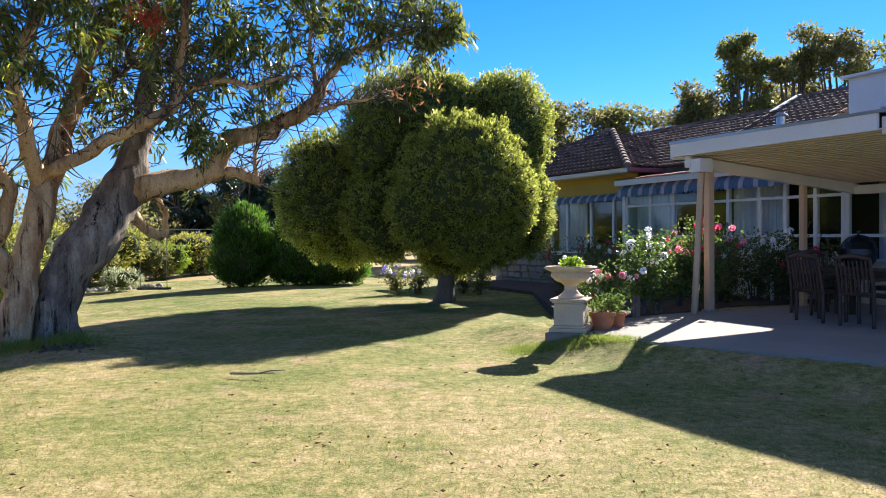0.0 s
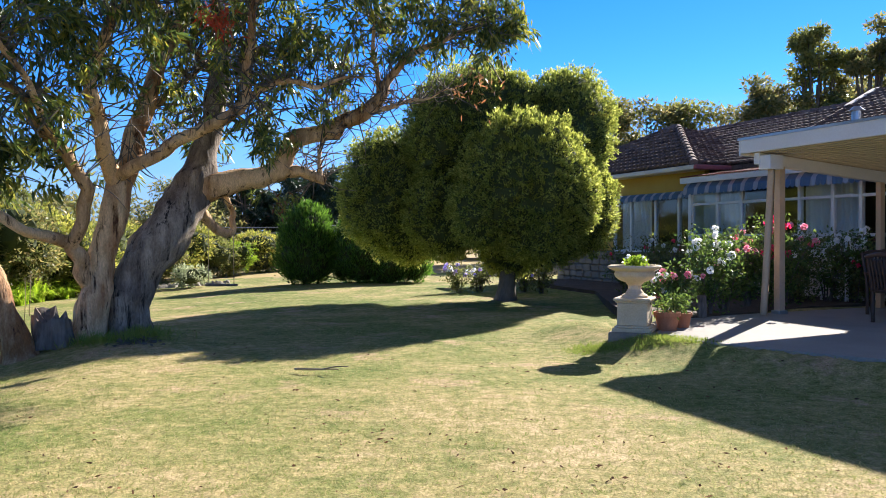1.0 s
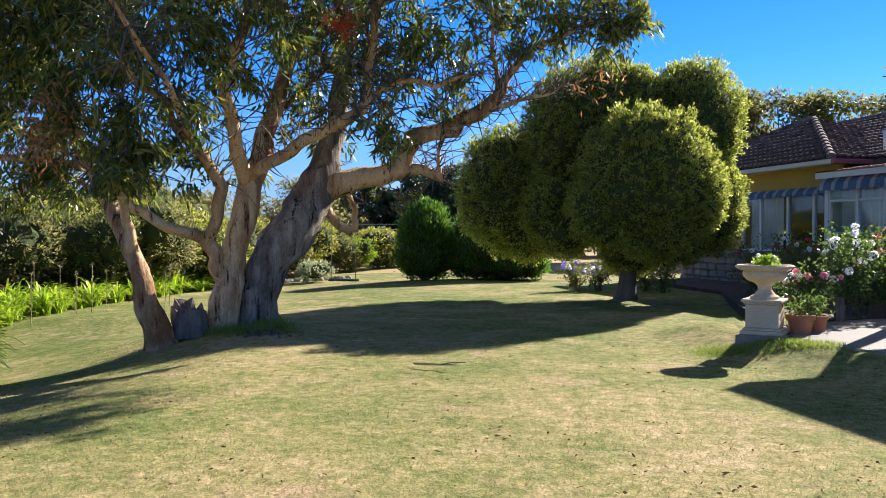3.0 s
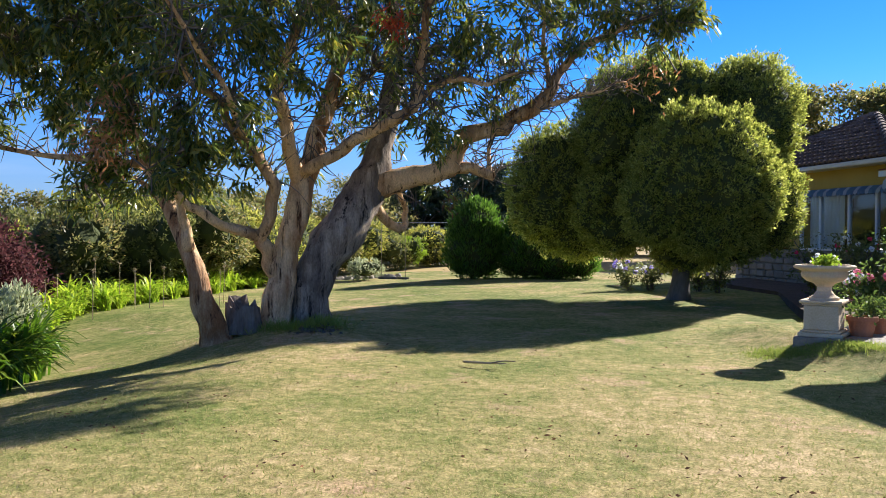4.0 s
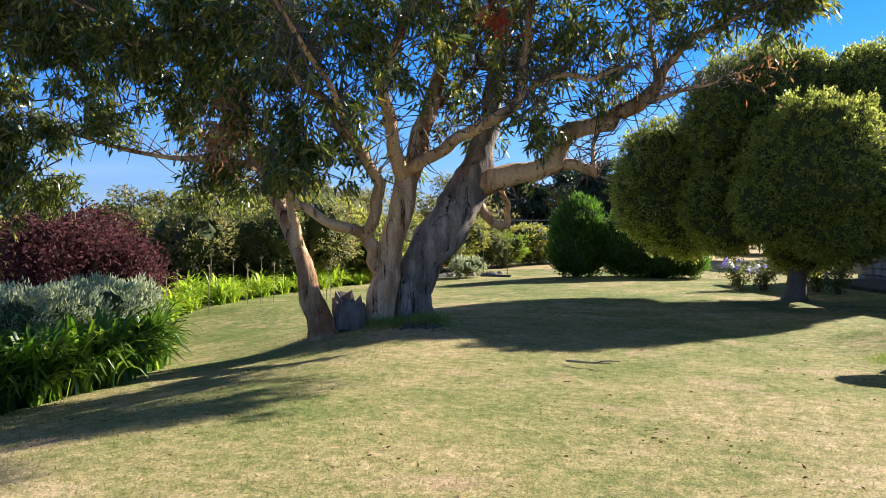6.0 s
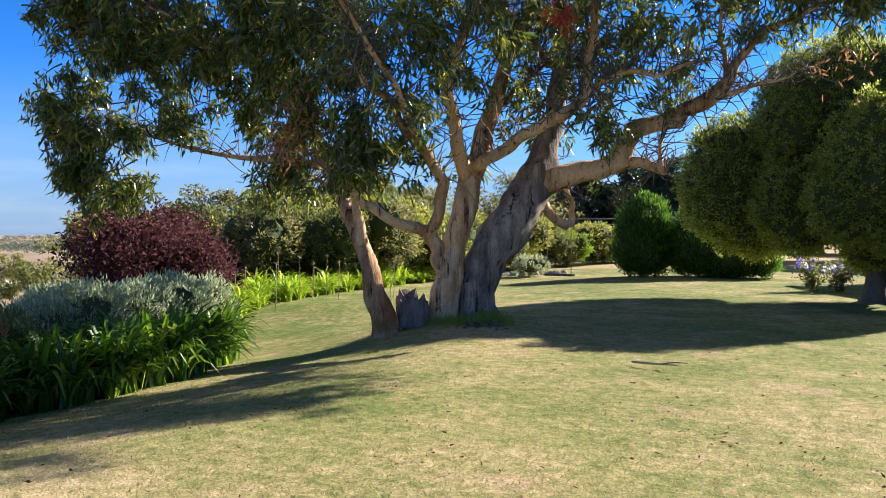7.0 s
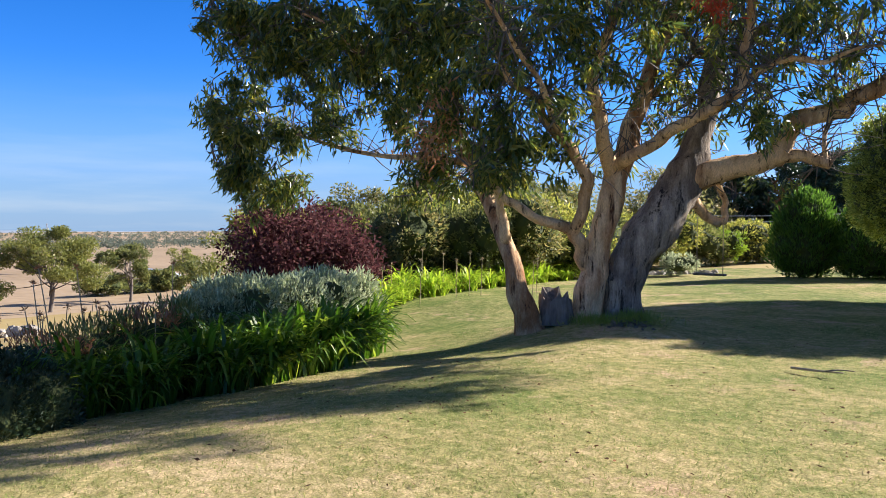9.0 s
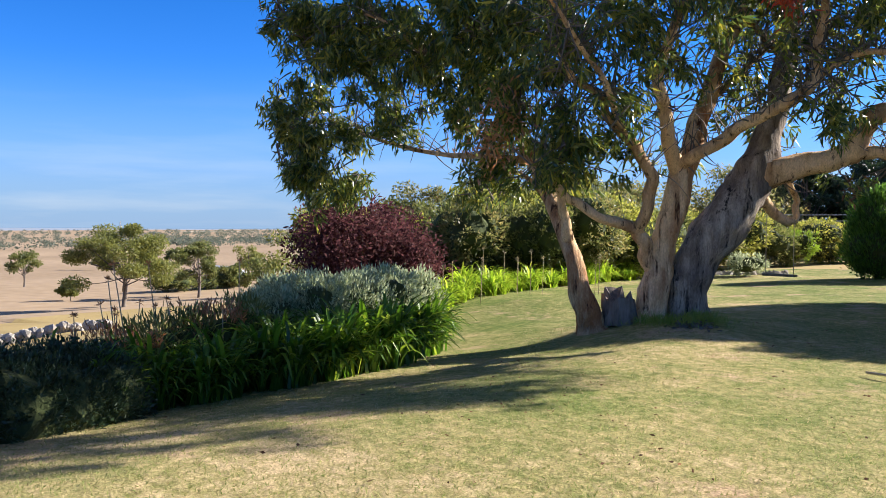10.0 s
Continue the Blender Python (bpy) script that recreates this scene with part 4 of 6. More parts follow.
cl = []
for c, w, t, n in MASSES:
    dense = 0.62 if (c - TREE).dot(ACROSS) < -1.2 else 0.3
    subs, _ = in_ball(max(5, n // 9), (w, w * 0.9, t), 0.25)
    for k in range(int(n * dense)):
        cl.append(np.array(c) + subs[k % len(subs)] + rng.normal(size=3) * (0.09, 0.09, 0.1))
cl += [np.array(t[0][2]) for t in twigs[len(BARE):] if rng.random() < 0.35]
cl = np.array(cl)
core = [np.array(m[0]) for m in MASSES]
for p in cl[rng.random(len(cl)) < 0.4]:
    k = np.argmin([np.linalg.norm(p - c) for c in core])
    a = core[k] + rng.normal(size=3) * 0.25
    if np.linalg.norm(p - a) < 0.8:
        twigs.append(([a, (a + p) / 2 + rng.normal(size=3) * 0.1, p], [0.016, 0.01, 0.005]))
tubes("twig", twigs, BARK_GREY, gum, 3, "thin dark twigs")["kind"] = "stuff"
per = 20
base = np.repeat(cl, per, 0) + rng.normal(size=(len(cl) * per, 3)) * (0.07, 0.07, 0.06)
sway = np.repeat(rng.normal(size=cl.shape) * (0.45, 0.45, 0.25), per, 0)
along = rng.normal(size=base.shape) * 0.4 + sway + (0, 0, -0.75)
n = len(base)
leaf_mesh("foliage", base, along, rng.uniform(0.12, 0.23, n), rng.uniform(0.026, 0.046, n), GUM_LEAF, gum, "hanging sickle-shaped gum leaves")["kind"] = "stuff"
for s, h, q, mat_, cnt, wd in ((1.75, 4.75, -1.6, RED_LEAF, 130, 0.11), (-2.45, 2.75, -0.6, DRY_LEAF, 260, 0.22), (-2.2, 3.1, -1.0, DRY_LEAF, 160, 0.25), (2.6, 2.0, 0.4, LITTER, 26, 0.12), (6.25, 4.15, -0.7, DRY_LEAF, 44, 0.17), (5.9, 3.95, -0.6, DRY_LEAF, 24, 0.13)):
    b0 = np.array(tree_place(s, h, q)) + rng.normal(size=(cnt, 3)) * wd
    leaf_mesh("dry_spray", b0, rng.normal(size=b0.shape) * 0.6 + (0, 0, -0.7), 0.13, 0.03, mat_, gum, "dead reddish leaf spray")["kind"] = "stuff"

# broken stump between the trunks
stump = thing("stump", Matrix.Translation(tree_place(-0.55, 0.0, -0.35)), "grey rotten stump with splintered top between the trunks", "stump")
bm = bmesh.new()
ring = []
for lv in range(7):
    row = []
    for j in range(18):
        th = 2 * math.pi * j / 18
        h = 0.066 * lv * (1 + 0.35 * noise.noise(Vector((math.cos(th) * 2, math.sin(th) * 2, 4)))) * (1.0 if lv < 5 else random.uniform(0.7, 1.4))
        rr = (0.23 - 0.006 * lv) * (1 + 0.28 * noise.noise(Vector((math.cos(th) * 2.4, math.sin(th) * 2.4, lv * 0.2))))
        row.append(bm.verts.new((rr * math.cos(th) * 1.15, rr * math.sin(th), h)))
    ring.append(row)
for p, q in zip(ring, ring[1:]):
    for j in range(18):
        bm.faces.new((p[j], p[(j + 1) % 18], q[(j + 1) % 18], q[j]))
cap = bm.verts.new((0, 0, 0.25))
for j in range(18):
    bm.faces.new((ring[-1][j], ring[-1][(j + 1) % 18], cap))
part("wood", bm, DEAD_WOOD, stump)

# ---- the round-headed tree ----


def lobed_tree(name, place, lobes, leaf, core_mat, density, leaf_len, leaf_w, label, trunk=None, category="tree", up=0.35, shade=0.86, droop=0.0, rough=1.0):
    """A dense crown of several rounded heads; each head is an uneven core, coloured dark as shade, wrapped in small
    leaves.
    """
    t = thing(name, Matrix.Translation(place), label, category)
    if trunk:
        for pts, rad in trunk:
            tube("trunk", pts, rad, BARK_GREY, t, 10, 0.15, 0.3)
    vs, fs, bases, alongs = [], [], [], []
    for cx, cy, cz, rx, ry, rz in lobes:
        bm = bmesh.new()
        bmesh.ops.create_icosphere(bm, subdivisions=3, radius=1)
        n0 = len(vs)
        for v in bm.verts:
            d = v.co.normalized()
            k = 1 + rough * 0.13 * noise.noise(d * 2.2 + Vector((cx, cy, cz))) + rough * 0.15 * noise.noise(d * 5.0 + Vector((cz, cx, cy))) + rough * 0.1 * noise.noise(d * 11.0 + Vector((cy, cx, cz)))
            vs.append((cx + d.x * rx * k * shade, cy + d.y * ry * k * shade, cz + d.z * rz * k * shade))
        fs += [tuple(v.index + n0 for v in f.verts) for f in bm.faces]
        bm.free()
        n = int(density * 4 * math.pi * ((rx * ry + ry * rz + rx * rz) / 3))
        # tufts: clusters of leaves on the head's skin
        nt = n // 14
        d = unit(rng.normal(size=(nt, 3)))
        k = np.array([1 + rough * 0.13 * noise.noise(Vector(q) * 2.2 + Vector((cx, cy, cz))) + rough * 0.15 * noise.noise(Vector(q) * 5.0 + Vector((cz, cx, cy))) + rough * 0.1 * noise.noise(Vector(q) * 11.0 + Vector((cy, cx, cz))) for q in d])
        tuft = d * (rx, ry, rz) * (k * rng.uniform(0.86, 1.02, nt))[:, None] + (cx, cy, cz)
        seen = np.ones(nt, bool)
        for ox, oy, oz, ax, ay, az in lobes:
            if (ox, oy, oz) != (cx, cy, cz):
                seen &= (((tuft - (ox, oy, oz)) / (ax, ay, az)) ** 2).sum(1) > 0.7
        d, tuft = d[seen], tuft[seen]
        nt = len(d)
        dd = np.repeat(d, 14, 0)
        bases.append(np.repeat(tuft, 14, 0) + rng.normal(size=(nt * 14, 3)) * leaf_len * 0.5)
        alongs.append(dd * 0.9 + rng.normal(size=dd.shape) * 0.55 + (0, 0, up - droop))
    mesh_part("shade_core", vs, fs, core_mat, t, "core coloured dark for the shade inside the crown")
    base, along = np.concatenate(bases), np.concatenate(alongs)
    n = len(base)
    leaf_mesh("crown", base, along, rng.uniform(0.7, 1.3, n) * leaf_len, rng.uniform(0.7, 1.3, n) * leaf_w, leaf, t)
    return t


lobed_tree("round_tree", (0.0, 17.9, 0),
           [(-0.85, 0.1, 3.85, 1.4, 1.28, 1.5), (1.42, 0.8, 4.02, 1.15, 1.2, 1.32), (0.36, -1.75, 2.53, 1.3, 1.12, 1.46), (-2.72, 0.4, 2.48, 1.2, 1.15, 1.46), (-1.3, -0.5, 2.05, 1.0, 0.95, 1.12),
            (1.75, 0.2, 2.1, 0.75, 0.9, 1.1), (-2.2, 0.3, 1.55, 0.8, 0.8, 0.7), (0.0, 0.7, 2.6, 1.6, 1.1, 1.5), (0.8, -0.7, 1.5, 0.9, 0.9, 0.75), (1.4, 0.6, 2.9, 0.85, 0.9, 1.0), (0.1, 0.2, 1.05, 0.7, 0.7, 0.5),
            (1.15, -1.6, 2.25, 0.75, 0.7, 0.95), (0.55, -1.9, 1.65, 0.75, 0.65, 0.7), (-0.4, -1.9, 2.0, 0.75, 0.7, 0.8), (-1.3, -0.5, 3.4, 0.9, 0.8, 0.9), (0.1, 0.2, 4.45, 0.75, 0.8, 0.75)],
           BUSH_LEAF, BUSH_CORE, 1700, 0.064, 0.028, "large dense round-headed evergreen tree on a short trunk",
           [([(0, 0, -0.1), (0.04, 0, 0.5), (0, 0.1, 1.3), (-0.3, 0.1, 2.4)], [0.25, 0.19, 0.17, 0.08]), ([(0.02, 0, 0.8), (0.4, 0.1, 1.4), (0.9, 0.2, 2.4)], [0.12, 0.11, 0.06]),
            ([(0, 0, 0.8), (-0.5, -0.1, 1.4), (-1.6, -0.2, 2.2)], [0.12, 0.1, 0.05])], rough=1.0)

# dark conifers at the end of the lawn
lobed_tree("conifer", polar(14.3, 25.6), [(0, 0, 0.85, 0.95, 0.95, 0.95), (0, 0, 1.45, 0.75, 0.75, 1.0), (0.1, 0.1, 1.9, 0.35, 0.35, 0.65)], CONIFER_LEAF, BUSH_CORE, 700, 0.16, 0.035,
           "dark green upright conifer shrub with feathery tips", up=1.4)
lobed_tree("conifer", polar(10.6, 25.4), [(0, 0, 0.75, 0.9, 0.9, 0.8), (0.9, 0, 0.6, 0.8, 0.8, 0.7), (-0.3, 0.1, 1.3, 0.5, 0.5, 0.7), (1.7, 0.1, 0.6, 0.6, 0.6, 0.6)], CONIFER_LEAF, BUSH_CORE, 600, 0.15, 0.035,
           "low spreading dark conifer beside the round tree", up=1.2)


# ---- trees and shrubs further off ----
def airy_tree(name, place, height, spread, leaf, label, clumps=14, leaves=2600, bark=BARK_GREY, start=0.35, size=0.16, group="trees beyond the lawn", seed=0, flat=0.6, lean=0.0, clump=1.0):
    """A tapered trunk, forking limbs and separate uneven clumps of leaves with gaps between."""
    r = np.random.default_rng(seed + 11)
    t = thing(name, Matrix.Translation(place), label, "tree", group)
    tr = height * 0.022
    top = np.array((lean * height, 0, height * 0.75))
    tube("trunk", [(0, 0, -0.6), (lean * height * 0.2, 0.05 * spread, height * 0.3), tuple(top)], [tr * 1.3, tr, tr * 0.3], bark, t, 7, 0.1)
    lines, base, along = [], [], []
    for k in range(clumps):
        a = r.uniform(0, 6.283)
        rr = spread * math.sqrt(r.uniform(0.05, 1)) * 0.8
        hz = height * (start + (1 - start) * r.uniform(0.1, 0.95))
        rr *= 1 - 0.55 * max(0, (hz / height - 0.6) / 0.4)
        c = np.array((rr * math.cos(a) + lean * hz, rr * math.sin(a), hz))
        f = r.uniform(0.25, 0.7)
        p0 = top * f
        lines.append(([p0, (p0 + c) / 2 + (0, 0, -0.03 * height), c], [tr * 0.4, tr * 0.25, tr * 0.08]))
        n = leaves // clumps
        cr = spread * r.uniform(0.24, 0.42) * clump
        d = unit(r.normal(size=(n, 3))) * (r.random(n) ** 0.45)[:, None]
        base.append(c + d * (cr, cr, cr * flat))
        along.append(r.normal(size=(n, 3)) * 0.7 + d * 0.6 + (0, 0, -0.15))
    tubes("limb", lines, bark, t, 4)["kind"] = "stuff"
    base, along = np.concatenate(base), np.concatenate(along)
    n = len(base)
    leaf_mesh("crown", base, along, r.uniform(0.7, 1.3, n) * size, r.uniform(0.7, 1.3, n) * size * 0.4, leaf, t)
    return t


def at_ground(theta, d, dz=0.0):
    p = polar(theta, d)
    p.z = fall(p.x, p.y) + dz
    return p


for k, (th, d, h, sp) in enumerate(((20.3, 50, 5.0, 2.0), (18.6, 48, 5.6, 2.0), (17.0, 50, 4.4, 1.8), (14.6, 52, 6.2, 2.2), (13.0, 50, 6.0, 2.0), (11.6, 48, 5.0, 1.8), (10.0, 52, 5.2, 2.0), (8.0, 50, 5.6, 2.2))):
    airy_tree("pine", at_ground(th, d), h, sp, PINE_LEAF, "dark shaggy pine beyond the lawn's end", 26, 6500, size=0.3, seed=1 + k, start=0.12, flat=0.45)


def bush(name, theta, d, width, height, leaf, label, group, size=0.115, density=230):
    """A rounded shrub of several uneven heads down to the ground."""
    r = random.Random(int(theta * 100) + int(d))
    lobes = []
    for k in range(5):
        a, q = r.uniform(0, 6.28), width * r.uniform(0.1, 0.32)
        hz = height * r.uniform(0.25, 0.72)
        lobes.append((q * math.cos(a), q * math.sin(a), hz, width * r.uniform(0.22, 0.34), width * r.uniform(0.22, 0.34), min(height - hz, height * 0.32)))
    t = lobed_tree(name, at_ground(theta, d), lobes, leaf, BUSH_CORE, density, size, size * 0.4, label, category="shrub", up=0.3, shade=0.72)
    return tagged(t, group=group)


for k, (th, d, w, h) in enumerate(((46.5, 24, 3.2, 2.2), (44.3, 23, 2.6, 2.4), (42.5, 25, 3.0, 3.0), (40.6, 22, 2.6, 2.2), (38.8, 25, 3.4, 3.2), (36.8, 23, 2.8, 2.4), (35.0, 25, 3.2, 2.9), (33.0, 24, 2.8, 2.3), (31.0, 26, 3.2, 2.7), (29.0, 28, 3.0, 2.0), (27.0, 30, 3.0, 1.9), (25.0, 32, 3.0, 1.7), (23.2, 33, 2.8, 1.7), (21.4, 35, 3.0, 1.6), (17.2, 38, 3.2, 1.4), (15.6, 40, 3.0, 1.5))):
    bush("boundary_bush", th, d, w, h + 0.5, (WATTLE_LEAF, SCRUB_LEAF, WATTLE_LEAF, FAR_GUM_LEAF)[k % 4], ("yellow-green wattle bush", "olive green scrubby bush", "yellow-green wattle bush", "grey-green bush")[k % 4] + " beyond the garden border", "boundary bushes")
for k, (th, d, w, h) in enumerate(((50, 40, 5, 3.4), (46, 38, 5, 4.0), (42, 40, 5, 4.4), (37.5, 42, 6, 5.0), (33.5, 40, 5, 4.4), (30, 44, 5, 4.2), (26, 46, 5, 3.6), (22.5, 48, 5, 3.4), (6, 40, 5, 3.0), (2, 42, 6, 3.6), (-3, 44, 6, 4.0), (-8, 44, 6, 4.6), (-13, 44, 6, 5.0))):
    bush("scrub_thicket", th, d + 8, w, h + 0.6, SCRUB_LEAF if k % 2 else FAR_GUM_LEAF, "dense olive scrub behind the boundary", "scrub thickets", 0.2, 80)
for th, d, w, h in ((59.9, 108, 6, 2.4), (62.3, 106, 6, 2.2), (58.4, 110, 5, 2.2)):
    bush("paddock_scrub", th, d, w, h, SCRUB_LEAF, "dark scrub round the farm shed in the paddock", "paddock scrub", 0.3, 45)
bush("lime_shrub", 19.3, 36, 2.0, 1.6, LIME_LEAF, "bright lime green shrub at the lawn's end", "boundary bushes")
bush("grey_shrub", 22.3, 27, 1.2, 0.7, SAGE_LEAF, "small grey-green shrub at the lawn's edge", "boundary bushes")
for k, (th, d, h, sp) in enumerate(((23, 40, 4.4, 2.4), (26, 38, 3.8, 2.2), (28.5, 34, 3.6, 2.0), (21, 46, 4.0, 2.2), (31, 30, 3.4, 1.9))):
    airy_tree("gum_sapling", at_ground(th, d), h, sp, FAR_GUM_LEAF, "slender grey-green gum behind the garden", 18, 3600, seed=20 + k, size=0.17)
for k, (th, d, h, sp) in enumerate(((-4, 45, 8.6, 3.0), (-7.5, 44, 8.8, 3.0), (-10.5, 44, 8.6, 3.2), (-13, 46, 8.9, 3.4), (-16, 44, 8.4, 2.8), (-18.5, 43, 9.6, 2.4), (-21, 44, 11.9, 2.2), (-24, 44, 12.3, 2.3), (-26.8, 45, 12.0, 2.6), (-30, 44, 11.8, 3.0), (-19.5, 48, 9.6, 4.0), (-24, 50, 10.6, 4.4))):
    airy_tree("tall_gum", at_ground(th, d), h, sp, FAR_GUM_LEAF if k % 3 else PADDOCK_GUM_LEAF, "tall gum with rounded leaf clumps behind the house", 34, 11000, seed=60 + k, size=0.26, group="gums behind the house", start=0.2, clump=0.85)
for k, (th, d, h, sp) in enumerate(((47.5, 30, 4.0, 2.2), (44.6, 29, 4.4, 2.2), (41.4, 31, 4.6, 2.4), (39.4, 28, 3.8, 2.0), (36.2, 32, 4.6, 2.4), (34.2, 29, 3.9, 2.0), (51.6, 27, 3.6, 2.0))):
    airy_tree("boundary_tree", at_ground(th, d), h, sp, (WATTLE_LEAF, FAR_GUM_LEAF, SCRUB_LEAF)[k % 3], ("yellow-green wattle tree", "grey-green gum tree", "olive green scrub tree")[k % 3] + " behind the garden border", 26, 9000, seed=40 + k, size=0.15, start=0.2, clump=0.8)
airy_tree("plum_tree", at_ground(49.4, 19.0, -0.2), 2.75, 2.15, PLUM_LEAF, "purple-leaved plum tree, broad and dense", 60, 26000, seed=80, size=0.12, start=0.1, flat=0.8)
airy_tree("paddock_gum", at_ground(65.6, 78), 7.6, 5.6, PADDOCK_GUM_LEAF, "spreading gum tree in the dry paddock", 30, 20000, seed=81, size=0.26, clump=0.62, start=0.18, flat=0.55, lean=0.05)
airy_tree("paddock_gum", at_ground(60.7, 94), 6.8, 4.2, SCRUB_LEAF, "rounded gum tree in the dry paddock", 20, 10000, seed=82, size=0.28, clump=0.55, start=0.2, flat=0.55)
for k, (th, d, h) in enumerate(((71.5, 130, 5), (68.8, 95, 2.2), (62.6, 150, 5), (57.3, 130, 6), (56.2, 90, 4.5), (73.5, 170, 4), (61.0, 180, 6), (66.8, 210, 5), (58.3, 108, 3))):
    airy_tree("paddock_gum", at_ground(th, d), h, h * 0.6, PADDOCK_GUM_LEAF if k % 2 else SCRUB_LEAF, "small gum tree standing alone in the dry paddock", 14, 2400, seed=90 + k, size=0.4, clump=0.75, start=0.2)
airy_tree("paddock_gum", at_ground(54.0, 34), 3.6, 1.8, PADDOCK_GUM_LEAF, "gum sapling below the plum tree", 18, 4000, seed=83, size=0.16, start=0.1)


# ---- garden beds by the house ----
bm = bmesh.new()
outline = [(2.15, 11.95), (2.55, 12.0), (4.1, 13.1), (5.2, 14.0), (7.2, 14.9), (4.6, 20.2), (2.0, 25.0), (0.4, 24.0), (2.2, 19.6), (2.0, 15.0)]
top = [bm.verts.new((x, y, 0.235 if k in (1, 2, 3, 4) else 0.16 if k in (0, 9) else 0.1)) for k, (x, y) in enumerate(outline)]
bm.faces.new(top)
r = bmesh.ops.extrude_face_region(bm, geom=bm.faces[:])
bmesh.ops.translate(bm, verts=[v for v in r["geom"] if isinstance(v, bmesh.types.BMVert)], vec=(0, 0, -0.5))
bmesh.ops.recalc_face_normals(bm, faces=bm.faces[:])
tagged(part("garden_bed", bm, SOIL), "dark mulched garden bed along the house wall", "garden bed", kind="structure")

# stones of the wing's base, one by one
for row in range(5):
    x = -13.9 + 0.2 * (row % 2)
    while x < -6.7:
        w = random.uniform(0.28, 0.55)
        bm = bmesh.new()
        add_box(bm, x + 0.015, min(x + w, -6.52) - 0.015, 0.36 + random.uniform(0, 0.03), 0.5, -0.1 + row * 0.215, 0.095 + row * 0.215, 0.03)
        for v in bm.verts:
            v.co += Vector((random.uniform(-1, 1), random.uniform(-1, 1), random.uniform(-1, 1))) * 0.012
        part("stone", bm, STONE, house)
        x += w


def blossom(bm_name, place, size, material, parent):
    """A full flower head of overlapping petals."""
    n = 26
    d = unit(rng.normal(size=(n, 3)) + (0, 0, 0.3))
    base = np.array(place) + d * size * 0.15
    return leaf_mesh(bm_name, base, d + rng.normal(size=(n, 3)) * 0.35, size * 0.55, size * 0.62, material, parent, belly=0.65)


def rose_bush(name, place, height, width, petals, flowers, label, leaves=1500, size=0.1, seed=0, leaf=None):
    r = np.random.default_rng(seed + 500)
    t = thing(name, Matrix.Translation(place), label, "rose bush", "rose bushes")
    tips, base, along = [], [], []
    for k in range(9):
        a = r.uniform(0, 6.28)
        q = width * 0.5 * r.uniform(0.2, 1.0)
        h = height * r.uniform(0.6, 1.0)
        tip = np.array((q * math.cos(a), q * math.sin(a), h))
        mid = np.array((q * 0.4 * math.cos(a), q * 0.4 * math.sin(a), h * 0.5))
        tube("cane", [(0.04 * math.cos(a), 0.04 * math.sin(a), -0.1), tuple(mid), tuple(tip)], [0.014, 0.011, 0.005], BARK_GREY, t, 5)
        tips.append(tip)
        for _ in range(leaves // 9 // 6):
            f = r.uniform(0.25, 1.05)
            c = (mid * f * 2 if f < 0.5 else mid + (tip - mid) * (f - 0.5) * 2) + r.normal(size=3) * width * 0.12
            for _ in range(6):
                base.append(c + r.normal(size=3) * 0.04)
                along.append(r.normal(size=3) + (0, 0, 0.1))
    n = len(base)
    leaf_mesh("foliage", np.array(base), np.array(along), r.uniform(0.05, 0.085, n), r.uniform(0.03, 0.05, n), leaf or ROSE_LEAF, t, belly=0.5)
    for k in range(flowers):
        c = tips[k % len(tips)] + r.normal(size=3) * (width * 0.14, width * 0.14, height * 0.1) * (1 if k >= len(tips) else 0.3)
        blossom("blossom", c, size * r.uniform(0.7, 1.15), petals[k % len(petals)], t)
    return t


rose_bush("rose_bush", (3.15, 12.75, 0.2), 1.35, 0.85, [WHITE_PETAL], 14, "white rose bush in bloom beside the patio", 1800, 0.11, 1)
rose_bush("rose_bush", (3.6, 13.4, 0.2), 1.2, 0.8, [WHITE_PETAL, PINK_PETAL], 8, "leafy rose bush with few pale blooms", 1500, 0.1, 2)
rose_bush("rose_bush", (4.75, 14.1, 0.2), 1.5, 1.0, [RED_PETAL, PINK_PETAL, RED_PETAL], 15, "tall rose bush with red and pink blooms", 2200, 0.12, 3)
rose_bush("rose_bush", (4.2, 14.2, 0.2), 1.35, 0.8, [PINK_PETAL], 6, "tall leafy rose bush with pink blooms", 1900, 0.11, 4)
rose_bush("rose_bush", (6.0, 15.3, 0.2), 1.35, 1.2, [WHITE_PETAL], 18, "white rose bush against the sunroom windows", 1600, 0.12, 5)
rose_bush("rose_bush", (2.45, 11.9, 0.2), 0.75, 0.75, [PINK_PETAL, WHITE_PETAL], 16, "low rose bush with clusters of pink blooms", 1500, 0.085, 6)
rose_bush("rose_bush", (6.6, 15.0, 0.2), 1.2, 0.9, [WHITE_PETAL], 9, "white rose bush beside the patio post", 1200, 0.11, 7)
rose_bush("rose_bush", (5.4, 15.6, 0.2), 1.2, 1.0, [PINK_PETAL], 4, "dark leafy rose bush under the windows", 1600, 0.1, 8)
for k, (x, y) in enumerate(((2.9, 18.6), (3.5, 17.6), (4.0, 16.6), (4.7, 16.2), (3.9, 18.8), (5.7, 15.9), (6.4, 15.0), (5.2, 15.0), (6.9, 14.3), (4.5, 17.6))):
    rose_bush("rose_bush", (x, y, 0.1), 1.25, 1.3, [WHITE_PETAL, RED_PETAL, WHITE_PETAL], 6, "dark shrubby rose under the house windows", 1700, 0.09, 20 + k, SCRUB_LEAF)


